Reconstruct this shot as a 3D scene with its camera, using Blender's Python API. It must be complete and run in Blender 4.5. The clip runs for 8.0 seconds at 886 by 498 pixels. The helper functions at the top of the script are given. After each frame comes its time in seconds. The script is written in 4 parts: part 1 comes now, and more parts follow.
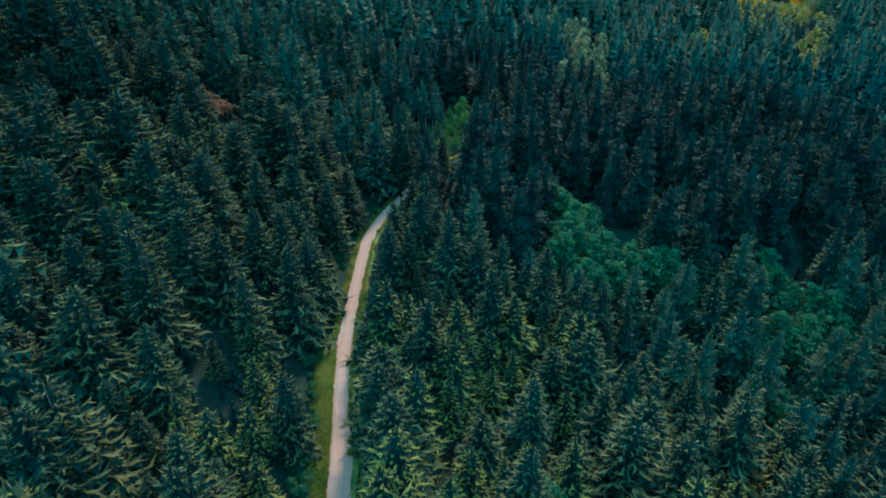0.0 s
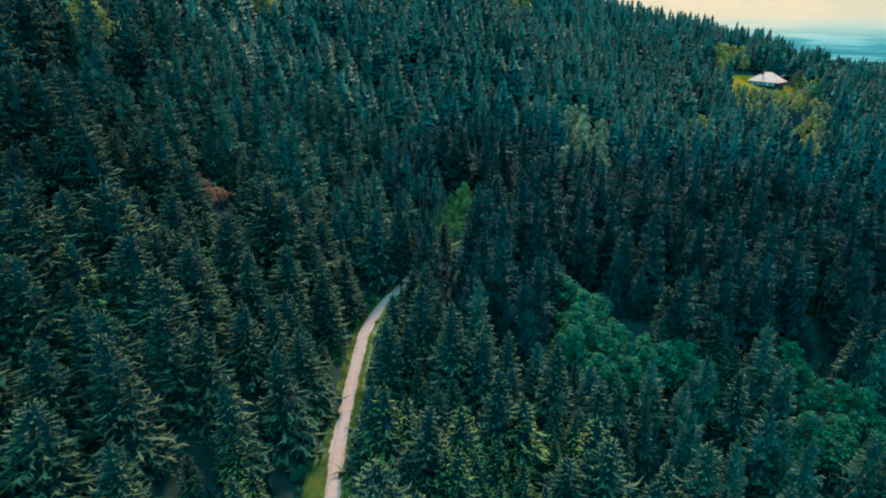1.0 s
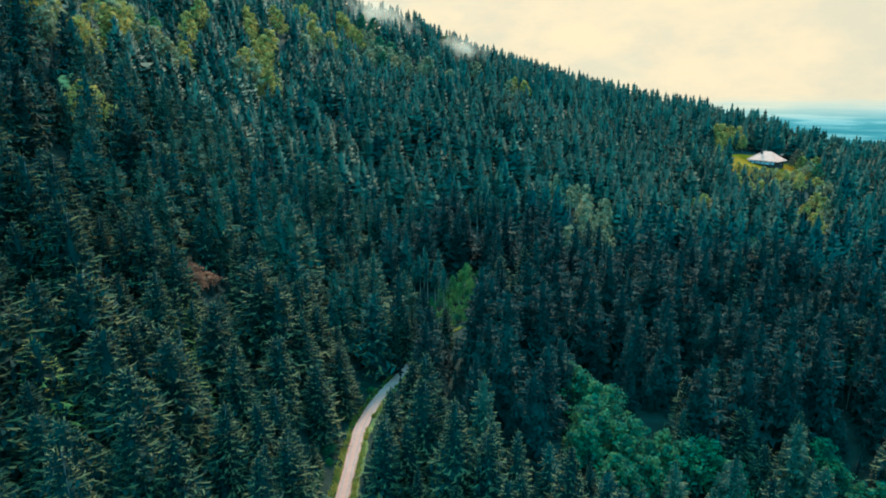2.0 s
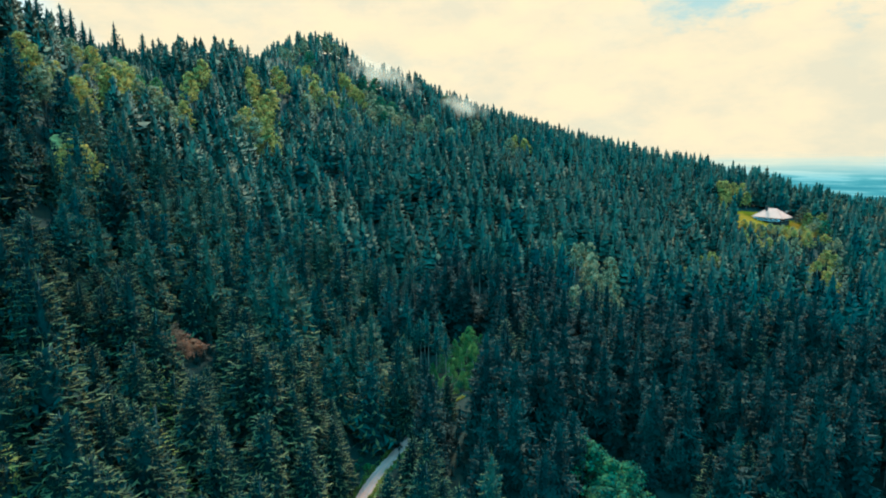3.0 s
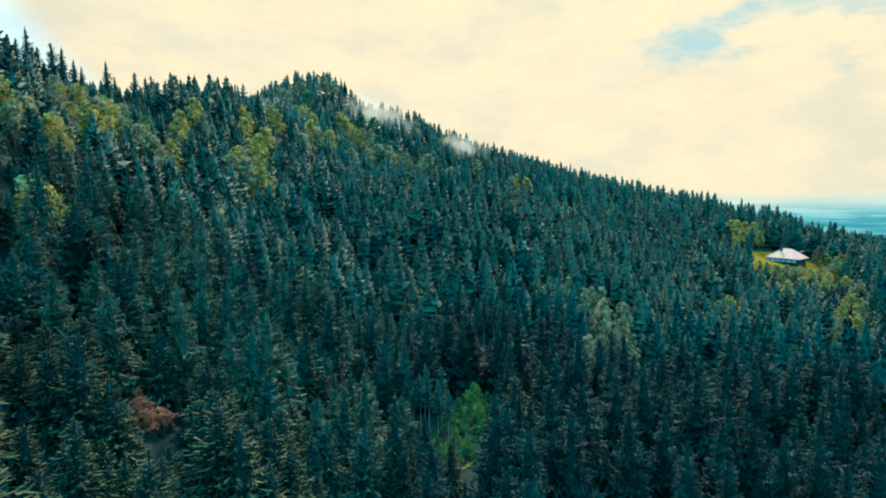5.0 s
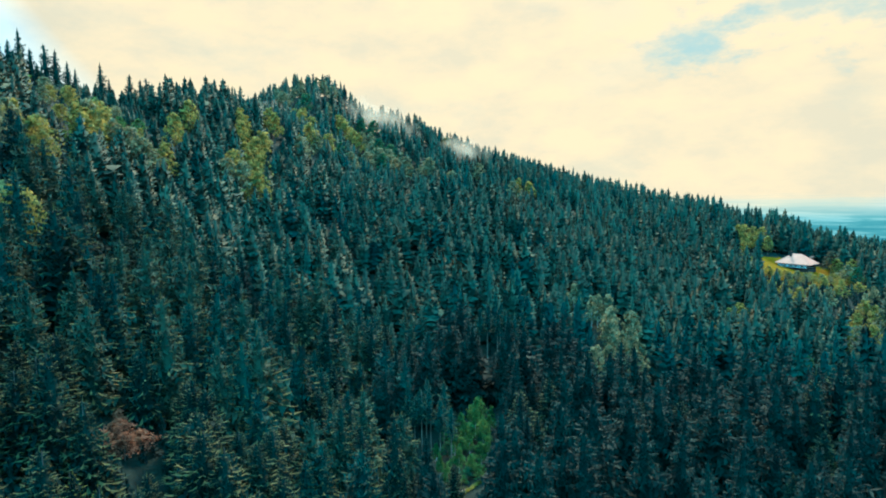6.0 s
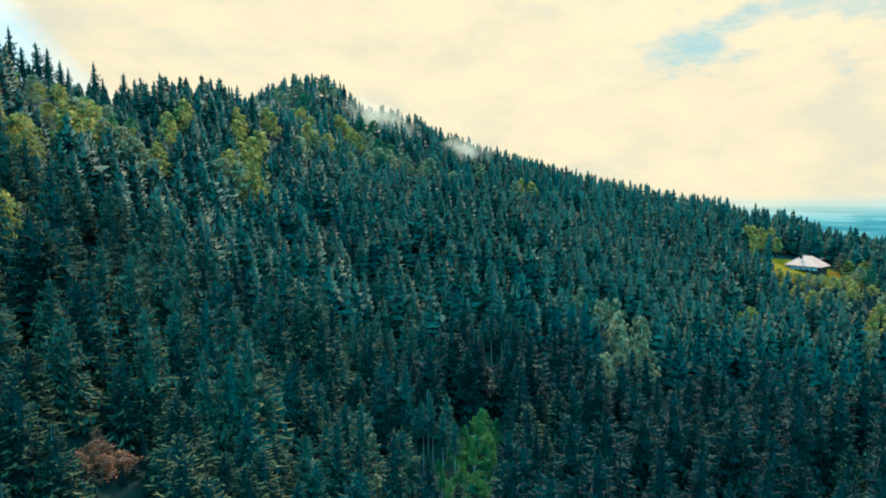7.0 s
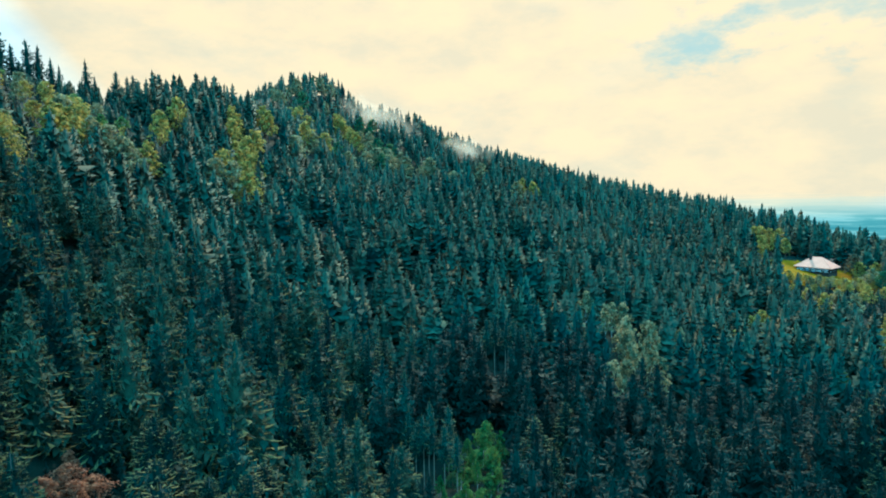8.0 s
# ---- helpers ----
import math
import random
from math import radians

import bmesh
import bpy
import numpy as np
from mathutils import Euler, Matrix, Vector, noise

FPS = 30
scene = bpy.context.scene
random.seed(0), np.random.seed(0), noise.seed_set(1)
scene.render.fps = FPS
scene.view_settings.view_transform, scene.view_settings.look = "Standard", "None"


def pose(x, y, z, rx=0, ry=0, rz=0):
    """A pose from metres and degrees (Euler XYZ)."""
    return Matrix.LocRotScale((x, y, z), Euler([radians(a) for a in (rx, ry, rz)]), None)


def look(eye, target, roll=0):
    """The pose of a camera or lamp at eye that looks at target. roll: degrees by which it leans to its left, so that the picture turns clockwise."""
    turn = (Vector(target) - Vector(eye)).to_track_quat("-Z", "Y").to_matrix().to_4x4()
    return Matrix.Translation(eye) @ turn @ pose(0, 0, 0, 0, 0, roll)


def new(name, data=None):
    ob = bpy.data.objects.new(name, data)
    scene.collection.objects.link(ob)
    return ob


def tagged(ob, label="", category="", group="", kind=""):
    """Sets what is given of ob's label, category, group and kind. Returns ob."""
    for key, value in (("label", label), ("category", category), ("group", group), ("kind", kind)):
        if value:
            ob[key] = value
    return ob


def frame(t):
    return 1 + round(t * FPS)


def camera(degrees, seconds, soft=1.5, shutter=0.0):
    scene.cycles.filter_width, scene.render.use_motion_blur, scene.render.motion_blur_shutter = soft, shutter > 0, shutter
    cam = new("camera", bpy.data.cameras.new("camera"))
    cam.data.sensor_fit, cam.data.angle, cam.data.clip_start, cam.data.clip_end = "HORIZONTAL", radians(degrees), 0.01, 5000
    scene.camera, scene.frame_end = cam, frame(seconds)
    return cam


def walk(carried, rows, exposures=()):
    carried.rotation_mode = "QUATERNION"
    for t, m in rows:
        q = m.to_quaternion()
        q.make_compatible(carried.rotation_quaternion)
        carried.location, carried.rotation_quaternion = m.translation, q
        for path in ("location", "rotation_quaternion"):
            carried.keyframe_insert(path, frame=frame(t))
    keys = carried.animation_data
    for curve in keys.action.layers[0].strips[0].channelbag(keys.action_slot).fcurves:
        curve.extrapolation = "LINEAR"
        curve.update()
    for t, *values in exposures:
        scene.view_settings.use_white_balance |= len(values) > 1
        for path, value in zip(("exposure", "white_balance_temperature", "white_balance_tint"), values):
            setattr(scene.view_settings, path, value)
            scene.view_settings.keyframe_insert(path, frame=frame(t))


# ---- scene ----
# ---- camera and flight ----
cam = camera(71.9, 8.0, soft=1.9)
# seconds, eye, a point ahead of it, roll
PATH = [
    (0.0, (0.005, -0.255, 82.845), (-0.006, 1.489, 81.866), 0.0),
    (0.5, (-0.263, 3.898, 82.777), (-0.275, 5.698, 81.905), 0.03),
    (1.0, (-0.426, 8.248, 82.612), (-0.439, 10.101, 81.861), 0.0),
    (1.5, (-0.508, 12.39, 82.463), (-0.523, 14.286, 81.827), -0.1),
    (2.0, (-0.675, 16.901, 82.39), (-0.691, 18.833, 81.872), -0.17),
    (2.2, (-0.758, 18.682, 82.381), (-0.775, 20.624, 81.906), -0.2),
    (3.3, (-1.19, 28.228, 82.383), (-1.206, 30.205, 82.081), -0.37),
    (3.5, (-1.272, 30.011, 82.39), (-1.287, 31.991, 82.11), -0.4),
    (4.0, (-1.451, 34.514, 82.421), (-1.466, 36.499, 82.173), -0.43),
    (4.5, (-1.683, 38.8, 82.439), (-1.697, 40.787, 82.21), -0.48),
    (6.0, (-2.406, 51.99, 82.703), (-2.422, 53.98, 82.499), -0.6),
    (6.5, (-2.69, 56.287, 82.77), (-2.706, 58.277, 82.568), -0.63),
    (7.0, (-2.943, 60.739, 82.826), (-2.961, 62.729, 82.624), -0.7),
    (7.5, (-3.186, 65.109, 82.85), (-3.204, 67.098, 82.648), -0.76),
    (8.0, (-3.407, 69.717, 82.884), (-3.424, 71.707, 82.682), -0.8),
]
walk(cam, [(t, look(eye, target, roll)) for t, eye, target, roll in PATH],
     exposures=[(0.0, 0.33, 4290, -14), (1.0, 0.5, 4290, -14), (2.2, 0.64, 4290, -14), (3.5, 0.68, 4290, -14), (8.0, 0.68, 4290, -14)])

# ---- sky and sun ----
SUN_AZ, SUN_EL = 15.0, 44.0          # degrees clockwise from +y, and above the horizon
sun_dir = Vector((math.sin(radians(SUN_AZ)) * math.cos(radians(SUN_EL)),
                  math.cos(radians(SUN_AZ)) * math.cos(radians(SUN_EL)), math.sin(radians(SUN_EL))))
sun = new("sun", bpy.data.lights.new("sun", "SUN"))
sun.data.energy, sun.data.angle, sun.data.color = 5.8, radians(9), (1.0, 0.68, 0.42)
sun.matrix_world = look((0, 0, 400), Vector((0, 0, 400)) - sun_dir)


class Nodes:
    """A short way to write node trees."""

    def __init__(self, tree):
        self.tree = tree
        tree.nodes.clear()

    def add(self, kind, inputs=None, **attrs):
        n = self.tree.nodes.new(kind)
        for k, v in attrs.items():
            setattr(n, k, v)
        for k, v in (inputs or {}).items():
            if hasattr(v, "is_linked"):
                self.tree.links.new(v, n.inputs[k])
            else:
                n.inputs[k].default_value = v
        return n

    def maths(self, op, a, b=0.0):
        return self.add("ShaderNodeMath", {0: a, 1: b}, operation=op).outputs[0]

    def noise(self, vector, scale, detail=4.0, rough=0.55):
        return self.add("ShaderNodeTexNoise", {"Vector": vector, "Scale": scale, "Detail": detail, "Roughness": rough}).outputs[0]

    def ramp(self, fac, stops, interp="LINEAR"):
        n = self.add("ShaderNodeValToRGB", {0: fac})
        n.color_ramp.interpolation = interp
        els = n.color_ramp.elements
        while len(els) < len(stops):
            els.new(0.5)
        for e, (p, c) in zip(els, stops):
            e.position = p
            e.color = (*c, 1) if len(c) == 3 else c
        return n.outputs[0]

    def mix(self, fac, a, b, blend="MIX"):
        n = self.add("ShaderNodeMix", {0: fac, 6: a, 7: b}, data_type="RGBA", blend_type=blend)
        return n.outputs[2]


def grey(v):
    return (v, v, v)


world = bpy.data.worlds.new("sky")
scene.world = world
world.use_nodes = True
n = Nodes(world.node_tree)
sky = n.add("ShaderNodeTexSky", sky_type="NISHITA", sun_disc=False, sun_elevation=radians(SUN_EL), sun_rotation=radians(SUN_AZ),
            altitude=1000.0, air_density=1.2, dust_density=1.5).outputs[0]
way = n.add("ShaderNodeTexCoord").outputs["Generated"]
sep = n.add("ShaderNodeSeparateXYZ", {0: way}).outputs
east = n.maths("DIVIDE", sep[0], n.maths("MAXIMUM", n.maths("ABSOLUTE", sep[1]), 0.05))
level = n.maths("DIVIDE", sep[2], n.maths("MAXIMUM", n.maths("SQRT", n.maths("SUBTRACT", 1.0, n.maths("MULTIPLY", sep[2], sep[2]))), 0.05))
flat = n.add("ShaderNodeCombineXYZ", {0: sep[0], 1: sep[1], 2: n.maths("MULTIPLY", sep[2], 2.2)}).outputs[0]
big = n.noise(flat, 3.1, 6.0, 0.55)
fine = n.noise(flat, 8.0, 7.0, 0.6)


def opening(u, w, du, dw):
    """How far a direction lies from the middle of an opening in the clouds; 1 is its edge."""
    p = n.maths("DIVIDE", n.maths("SUBTRACT", east, u), du)
    q = n.maths("DIVIDE", n.maths("SUBTRACT", level, w), dw)
    r = n.maths("SQRT", n.maths("ADD", n.maths("MULTIPLY", p, p), n.maths("MULTIPLY", q, q)))
    return n.maths("ADD", r, n.maths("MULTIPLY", n.maths("SUBTRACT", fine, 0.5), 5.0))


# blue openings in the cloud above the valley, the rest a bright overcast that thins out behind
cover = n.ramp(opening(0.385, 0.224, 0.14, 0.05), [(0.1, grey(0.40)), (1.2, grey(1.0))])
cover = n.maths("MULTIPLY", cover, n.ramp(opening(0.60, 0.235, 0.28, 0.06), [(0.2, grey(0.5)), (1.0, grey(1.0))]))
cover = n.maths("MULTIPLY", cover, n.ramp(big, [(0.30, grey(0.82)), (0.46, grey(1.0))]))
toward = n.add("ShaderNodeVectorMath", {0: way, 1: (0.13, 0.80, 0.586)}, operation="DOT_PRODUCT").outputs["Value"]
bright = n.ramp(toward, [(0.70, (0.85, 0.505, 0.252)), (0.82, (0.91, 0.525, 0.253)), (1.0, (0.95, 0.54, 0.256))])
high = n.maths("ADD", 0.82, n.maths("MULTIPLY", n.maths("MAXIMUM", sep[2], 0.0), 2.9))
dome = n.mix(1.0, (0.335, 0.765, 0.86, 1), n.add("ShaderNodeCombineXYZ", {0: high, 1: high, 2: high}).outputs[0], "MULTIPLY")
cloud = n.mix(n.ramp(toward, [(0.58, grey(0.0)), (0.72, grey(1.0))]), dome, bright)
cloud = n.mix(1.0, cloud, n.ramp(fine, [(0.34, (0.82, 0.89, 1.0)), (0.60, (1.0, 1.0, 1.0))]), "MULTIPLY")
blue = n.mix(0.85, n.mix(1.0, sky, (0.07, 0.07, 0.07, 1), "MULTIPLY"), (0.36, 0.39, 0.275, 1))
colour = n.mix(cover, blue, cloud)
bg = n.add("ShaderNodeBackground", {0: colour, 1: 1.0})
n.tree.links.new(bg.outputs[0], n.add("ShaderNodeOutputWorld").inputs[0])


# ---- materials ----
def material(name, build, rough=0.7, bump=None, metallic=0.0, spec=0.3, through_light=0.0):
    m = bpy.data.materials.new(name)
    m.use_nodes = True
    k = Nodes(m.node_tree)
    pos = k.add("ShaderNodeNewGeometry").outputs["Position"]
    bsdf = k.add("ShaderNodeBsdfPrincipled", {"Roughness": rough, "Metallic": metallic, "Specular IOR Level": spec})
    tone = build(k, pos)
    k.tree.links.new(tone, bsdf.inputs["Base Color"])
    done = bsdf.outputs[0]
    if through_light:
        thin = k.add("ShaderNodeBsdfTranslucent", {0: tone}).outputs[0]
        done = k.add("ShaderNodeMixShader", {0: through_light, 1: done, 2: thin}).outputs[0]
    if bump:
        height = k.noise(pos, bump[0], 6.0, 0.6)
        b = k.add("ShaderNodeBump", {"Height": height, "Strength": bump[1], "Distance": bump[2]})
        k.tree.links.new(b.outputs[0], bsdf.inputs["Normal"])
    k.tree.links.new(done, k.add("ShaderNodeOutputMaterial").inputs[0])
    return m


def foliage(name, dark, mid, light, patch=0.16, rough=0.75, thin=0.4):
    """Leaves or needles: tone drifts from tree to tree, from twig to twig and in fine mottling."""
    def build(k, pos):
        wide = k.noise(pos, patch, 2.0, 0.5)
        twig = k.add("ShaderNodeNewGeometry").outputs["Random Per Island"]
        fine = k.noise(pos, 3.0, 5.0, 0.75)
        fac = k.maths("ADD", k.maths("MULTIPLY", wide, 0.50), k.maths("ADD", k.maths("MULTIPLY", twig, 0.16), k.maths("MULTIPLY", fine, 0.52)))
        tone = k.ramp(fac, [(0.49, dark), (0.585, mid), (0.69, light)])
        return tone
    return material(name, build, rough, spec=0.15, through_light=thin)


needles = foliage("needles", (0.007, 0.022, 0.019), (0.015, 0.040, 0.032), (0.028, 0.056, 0.038), thin=0.08)
# shade of near crowns, the hollow and gaps is put into this near-black tone
dusky = foliage("dusky_shaded_needles", (0.004, 0.010, 0.008), (0.007, 0.018, 0.014), (0.014, 0.030, 0.022), thin=0.08)
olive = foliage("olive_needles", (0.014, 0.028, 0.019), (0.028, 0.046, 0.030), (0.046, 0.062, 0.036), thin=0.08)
# far needles paled towards grey: haze put into the base colour
haze_green = foliage("haze_paled_needles", (0.028, 0.050, 0.036), (0.048, 0.074, 0.050), (0.070, 0.092, 0.058), thin=0.1)
# young growth with sunlight on the tips put into its colour
shoots = foliage("sunlit_young_shoots", (0.042, 0.060, 0.030), (0.090, 0.100, 0.042), (0.165, 0.148, 0.058), 0.10)
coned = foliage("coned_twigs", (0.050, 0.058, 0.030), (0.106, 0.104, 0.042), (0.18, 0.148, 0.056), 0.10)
# far crowns' tops, pale and brown: sunlight and haze put into the colour
sunlit_tops = foliage("sunlit_tops", (0.042, 0.066, 0.046), (0.064, 0.086, 0.055), (0.092, 0.108, 0.062), 0.10, thin=0.15)
sunlit_brown_tops = foliage("sunlit_brown_tops", (0.046, 0.054, 0.036), (0.076, 0.074, 0.045), (0.112, 0.098, 0.054), 0.10, thin=0.15)
leaves = foliage("leaves", (0.018, 0.055, 0.038), (0.045, 0.105, 0.054), (0.095, 0.155, 0.054), 0.25, thin=0.5)
lime = foliage("lime_leaves", (0.036, 0.085, 0.03), (0.08, 0.15, 0.04), (0.145, 0.205, 0.05), 0.25, thin=0.5)
# fresh growth plus yellow backlit tips, that light put into the colour
fresh = foliage("backlit_fresh_shoots", (0.06, 0.088, 0.026), (0.15, 0.155, 0.036), (0.28, 0.235, 0.05), 0.25)
golden = foliage("golden_leaves", (0.085, 0.105, 0.03), (0.25, 0.205, 0.048), (0.41, 0.31, 0.07), 0.25, thin=0.5)
pale = foliage("pale_leaves", (0.06, 0.085, 0.05), (0.16, 0.165, 0.085), (0.31, 0.27, 0.14), 0.25, thin=0.5)
russet = foliage("russet_leaves", (0.04, 0.05, 0.03), (0.075, 0.075, 0.045), (0.12, 0.10, 0.06), 0.25)
reddish = foliage("reddish_leaves", (0.10, 0.05, 0.03), (0.24, 0.10, 0.055), (0.36, 0.16, 0.08), 0.25)
bark = material("bark", lambda k, p: k.ramp(k.noise(p, 2.5), [(0.3, (0.05, 0.04, 0.032)), (0.7, (0.14, 0.115, 0.09))]), 0.9, (8, 0.6, 0.05))
grey_bark = material("grey_bark", lambda k, p: k.ramp(k.noise(p, 2.5), [(0.3, (0.10, 0.085, 0.06)), (0.7, (0.24, 0.20, 0.15))]), 0.9, (8, 0.5, 0.04))
pale_bark = material("pale_bark", lambda k, p: k.ramp(k.noise(p, 2.5), [(0.3, (0.25, 0.23, 0.2)), (0.7, (0.5, 0.47, 0.42))]), 0.85, (8, 0.5, 0.04))


# darker than real soil: the shade under the trees is put into it
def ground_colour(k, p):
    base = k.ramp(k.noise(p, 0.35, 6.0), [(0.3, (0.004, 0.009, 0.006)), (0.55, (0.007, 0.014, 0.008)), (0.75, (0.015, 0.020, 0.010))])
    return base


soil = material("shaded_forest_floor", ground_colour, 0.95, (3.0, 0.8, 0.25))
gravel = material("gravel", lambda k, p: k.mix(k.ramp(k.noise(p, 0.5, 5.0), [(0.35, grey(0)), (0.7, grey(1))]),
                                               (0.29, 0.155, 0.115, 1), k.ramp(k.noise(p, 9.0, 3.0), [(0.3, (0.29, 0.155, 0.115)), (0.7, (0.39, 0.215, 0.165))])), 0.95, (14, 0.6, 0.04))
rut = material("packed_wheel_track", lambda k, p: k.ramp(k.noise(p, 1.6, 5.0), [(0.3, (0.20, 0.135, 0.11)), (0.7, (0.28, 0.19, 0.155))]), 0.95, (14, 0.5, 0.03))
verge_mat = material("verge_grass", lambda k, p: k.mix(k.ramp(k.noise(p, 0.12, 4.0), [(0.36, grey(0.0)), (0.52, grey(1.0))]),
                                                     (0.022, 0.045, 0.014, 1), k.ramp(k.noise(p, 0.9, 5.0), [(0.3, (0.04, 0.062, 0.012)), (0.55, (0.10, 0.105, 0.018)), (0.8, (0.20, 0.17, 0.03))])), 0.9, (5, 0.8, 0.1))
grass_mat = foliage("grass", (0.10, 0.13, 0.025), (0.21, 0.21, 0.035), (0.36, 0.30, 0.06), 0.12, thin=0.45)
meadow_mat = material("meadow_grass", lambda k, p: k.ramp(k.noise(p, 0.25, 6.0), [(0.3, (0.115, 0.064, 0.001)), (0.6, (0.165, 0.088, 0.0015)), (0.8, (0.20, 0.105, 0.002))]), 0.95, (4, 0.6, 0.1), spec=0.03)
roof_mat = material("roof_sheet", lambda k, p: k.ramp(k.noise(p, 0.5, 6.0), [(0.3, (0.50, 0.19, 0.12)), (0.7, (0.60, 0.23, 0.145))]), 0.6, (3, 0.3, 0.05))
timber = material("dark_timber", lambda k, p: k.ramp(k.noise(p, 1.8, 5.0), [(0.3, (0.018, 0.014, 0.011)), (0.7, (0.045, 0.034, 0.026))]), 0.85, (6, 0.5, 0.03), spec=0.1)
white_paint = material("white_paint", lambda k, p: k.ramp(k.noise(p, 1.0, 5.0), [(0.3, (0.62, 0.62, 0.6)), (0.7, (0.8, 0.8, 0.78))]), 0.6)
pale_rock = material("pale_rock", lambda k, p: k.mix(k.ramp(k.noise(p, 0.9, 6.0, 0.65), [(0.42, grey(0.0)), (0.5, grey(1.0))]), (0.05, 0.05, 0.03, 1), k.ramp(k.noise(p, 2.2, 6.0), [(0.3, (0.27, 0.20, 0.06)), (0.7, (0.42, 0.31, 0.10))])), 0.95, (2.0, 0.9, 0.3))
dark_stone = material("dark_stone", lambda k, p: k.ramp(k.noise(p, 1.2, 6.0), [(0.3, (0.022, 0.018, 0.015)), (0.7, (0.05, 0.042, 0.035))]), 0.9, (5, 0.7, 0.06))
glass = material("window_glass", lambda k, p: k.ramp(k.noise(p, 0.4), [(0.3, (0.02, 0.025, 0.03)), (0.7, (0.03, 0.035, 0.04))]), 0.08, spec=0.5)


def distance_material():
    """The far plain with blue haze and thin mist painted into a glowing colour: streaks of fields that fade into the
    cloud above.
    """
    m = bpy.data.materials.new("painted_mist_distance")
    m.use_nodes = True
    k = Nodes(m.node_tree)
    pos = k.add("ShaderNodeNewGeometry").outputs["Position"]
    p = k.add("ShaderNodeSeparateXYZ", {0: pos}).outputs
    long = k.add("ShaderNodeCombineXYZ", {0: k.maths("MULTIPLY", p[0], 0.0022), 1: k.maths("MULTIPLY", p[1], 0.0022), 2: k.maths("MULTIPLY", p[2], 0.05)}).outputs[0]
    field = k.noise(long, 1.0, 7.0, 0.62)
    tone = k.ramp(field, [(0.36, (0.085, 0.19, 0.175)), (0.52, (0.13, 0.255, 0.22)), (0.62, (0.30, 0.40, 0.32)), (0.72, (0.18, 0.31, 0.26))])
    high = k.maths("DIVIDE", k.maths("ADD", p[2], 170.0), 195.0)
    # painted haze: the tone pales with height
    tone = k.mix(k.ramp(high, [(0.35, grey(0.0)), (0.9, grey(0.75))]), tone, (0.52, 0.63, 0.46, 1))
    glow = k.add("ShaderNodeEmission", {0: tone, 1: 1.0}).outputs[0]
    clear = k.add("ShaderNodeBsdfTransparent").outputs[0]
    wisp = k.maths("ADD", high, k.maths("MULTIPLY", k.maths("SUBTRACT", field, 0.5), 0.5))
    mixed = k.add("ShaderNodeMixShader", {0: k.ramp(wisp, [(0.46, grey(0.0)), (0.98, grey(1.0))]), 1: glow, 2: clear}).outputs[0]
    k.tree.links.new(mixed, k.add("ShaderNodeOutputMaterial").inputs[0])
    return m


misty = distance_material()

# ---- ground ----
# centre x, y, reach in x, y and height of the swellings that make up the mountainside
HILLS = [
    (-230, 185, 130, 133, 143), (-260, 409, 154, 141, 146), (-141, 712, 161, 181, 151), (88, 676, 153, 168, 61),
    (196, 505, 116, 118, 30), (5, 384, 83, 84, 50), (76, 93, 71, 62, -28), (-123, 491, 58, 74, 33), (-21, 156, 18, 79, -12),
    (188, 396, 84, 79, 13), (-165, 691, 53, 120, 18), (-224, 395, 41, 57, -28), (-102, 59, 40, 79, 23),
    (203, 413, 30, 24, -2.4), (-84, 698, 20, 70, -13), (-120, 704, 20, 60, 5),
]


def lie(x, y):
    """Height of the ground."""
    x, y = np.asarray(x, float), np.asarray(y, float)
    z = np.full(np.broadcast(x, y).shape, 3.0)
    for cx, cy, sx, sy, a in HILLS:
        z = z + a * np.exp(-((x - cx) / sx) ** 2 - ((y - cy) / sy) ** 2)
    away = np.hypot(x - 40, y - 350)
    z = z - 270 * np.clip((away - 520) / 700, 0, 1) ** 1.2
    return z


def road_x(y):
    """Middle of the forest road."""
    y = np.asarray(y, float)
    return -22.6 + 5.2 * np.exp(-((y - 58) / 34) ** 2) + 0.0105 * np.clip(y - 148, 0, 37) ** 2 + 0.777 * np.clip(y - 185, 0, None)


def road_z(y):
    return np.minimum(6.4 * np.clip((np.asarray(y, float) - 150) / 37, 0, None) ** 3, 8.0)


def surface(x, y):
    """The ground with the road's bench cut into it."""
    x, y = np.asarray(x, float), np.asarray(y, float)
    z = lie(x, y)
    off = np.abs(x - road_x(y))
    w = np.clip((off - 3.5) / 10, 0, 1)
    w = np.where((y < 212), w * w * (3 - 2 * w), 1.0)
    return z * w + road_z(y) * (1 - w)


def mesh_from(name, verts, faces, mats, slots=None, smooth=False, normals=None):
    """A mesh from numpy arrays; faces all have the same number of corners."""
    me = bpy.data.meshes.new(name)
    verts = np.asarray(verts, np.float32)
    faces = np.asarray(faces, np.int32)
    k = faces.shape[1]
    me.vertices.add(len(verts))
    me.vertices.foreach_set("co", verts.ravel())
    me.loops.add(faces.size)
    me.loops.foreach_set("vertex_index", faces.ravel())
    me.polygons.add(len(faces))
    me.polygons.foreach_set("loop_start", np.arange(0, faces.size, k, dtype=np.int32))
    me.polygons.foreach_set("loop_total", np.full(len(faces), k, np.int32))
    for m in mats:
        me.materials.append(m)
    if slots is not None:
        me.polygons.foreach_set("material_index", np.asarray(slots, np.int32))
    if smooth:
        me.polygons.foreach_set("use_smooth", np.ones(len(faces), bool))
    me.update(calc_edges=True)
    me.validate()
    if normals is not None:
        me.normals_split_custom_set_from_vertices(normals)
    return me


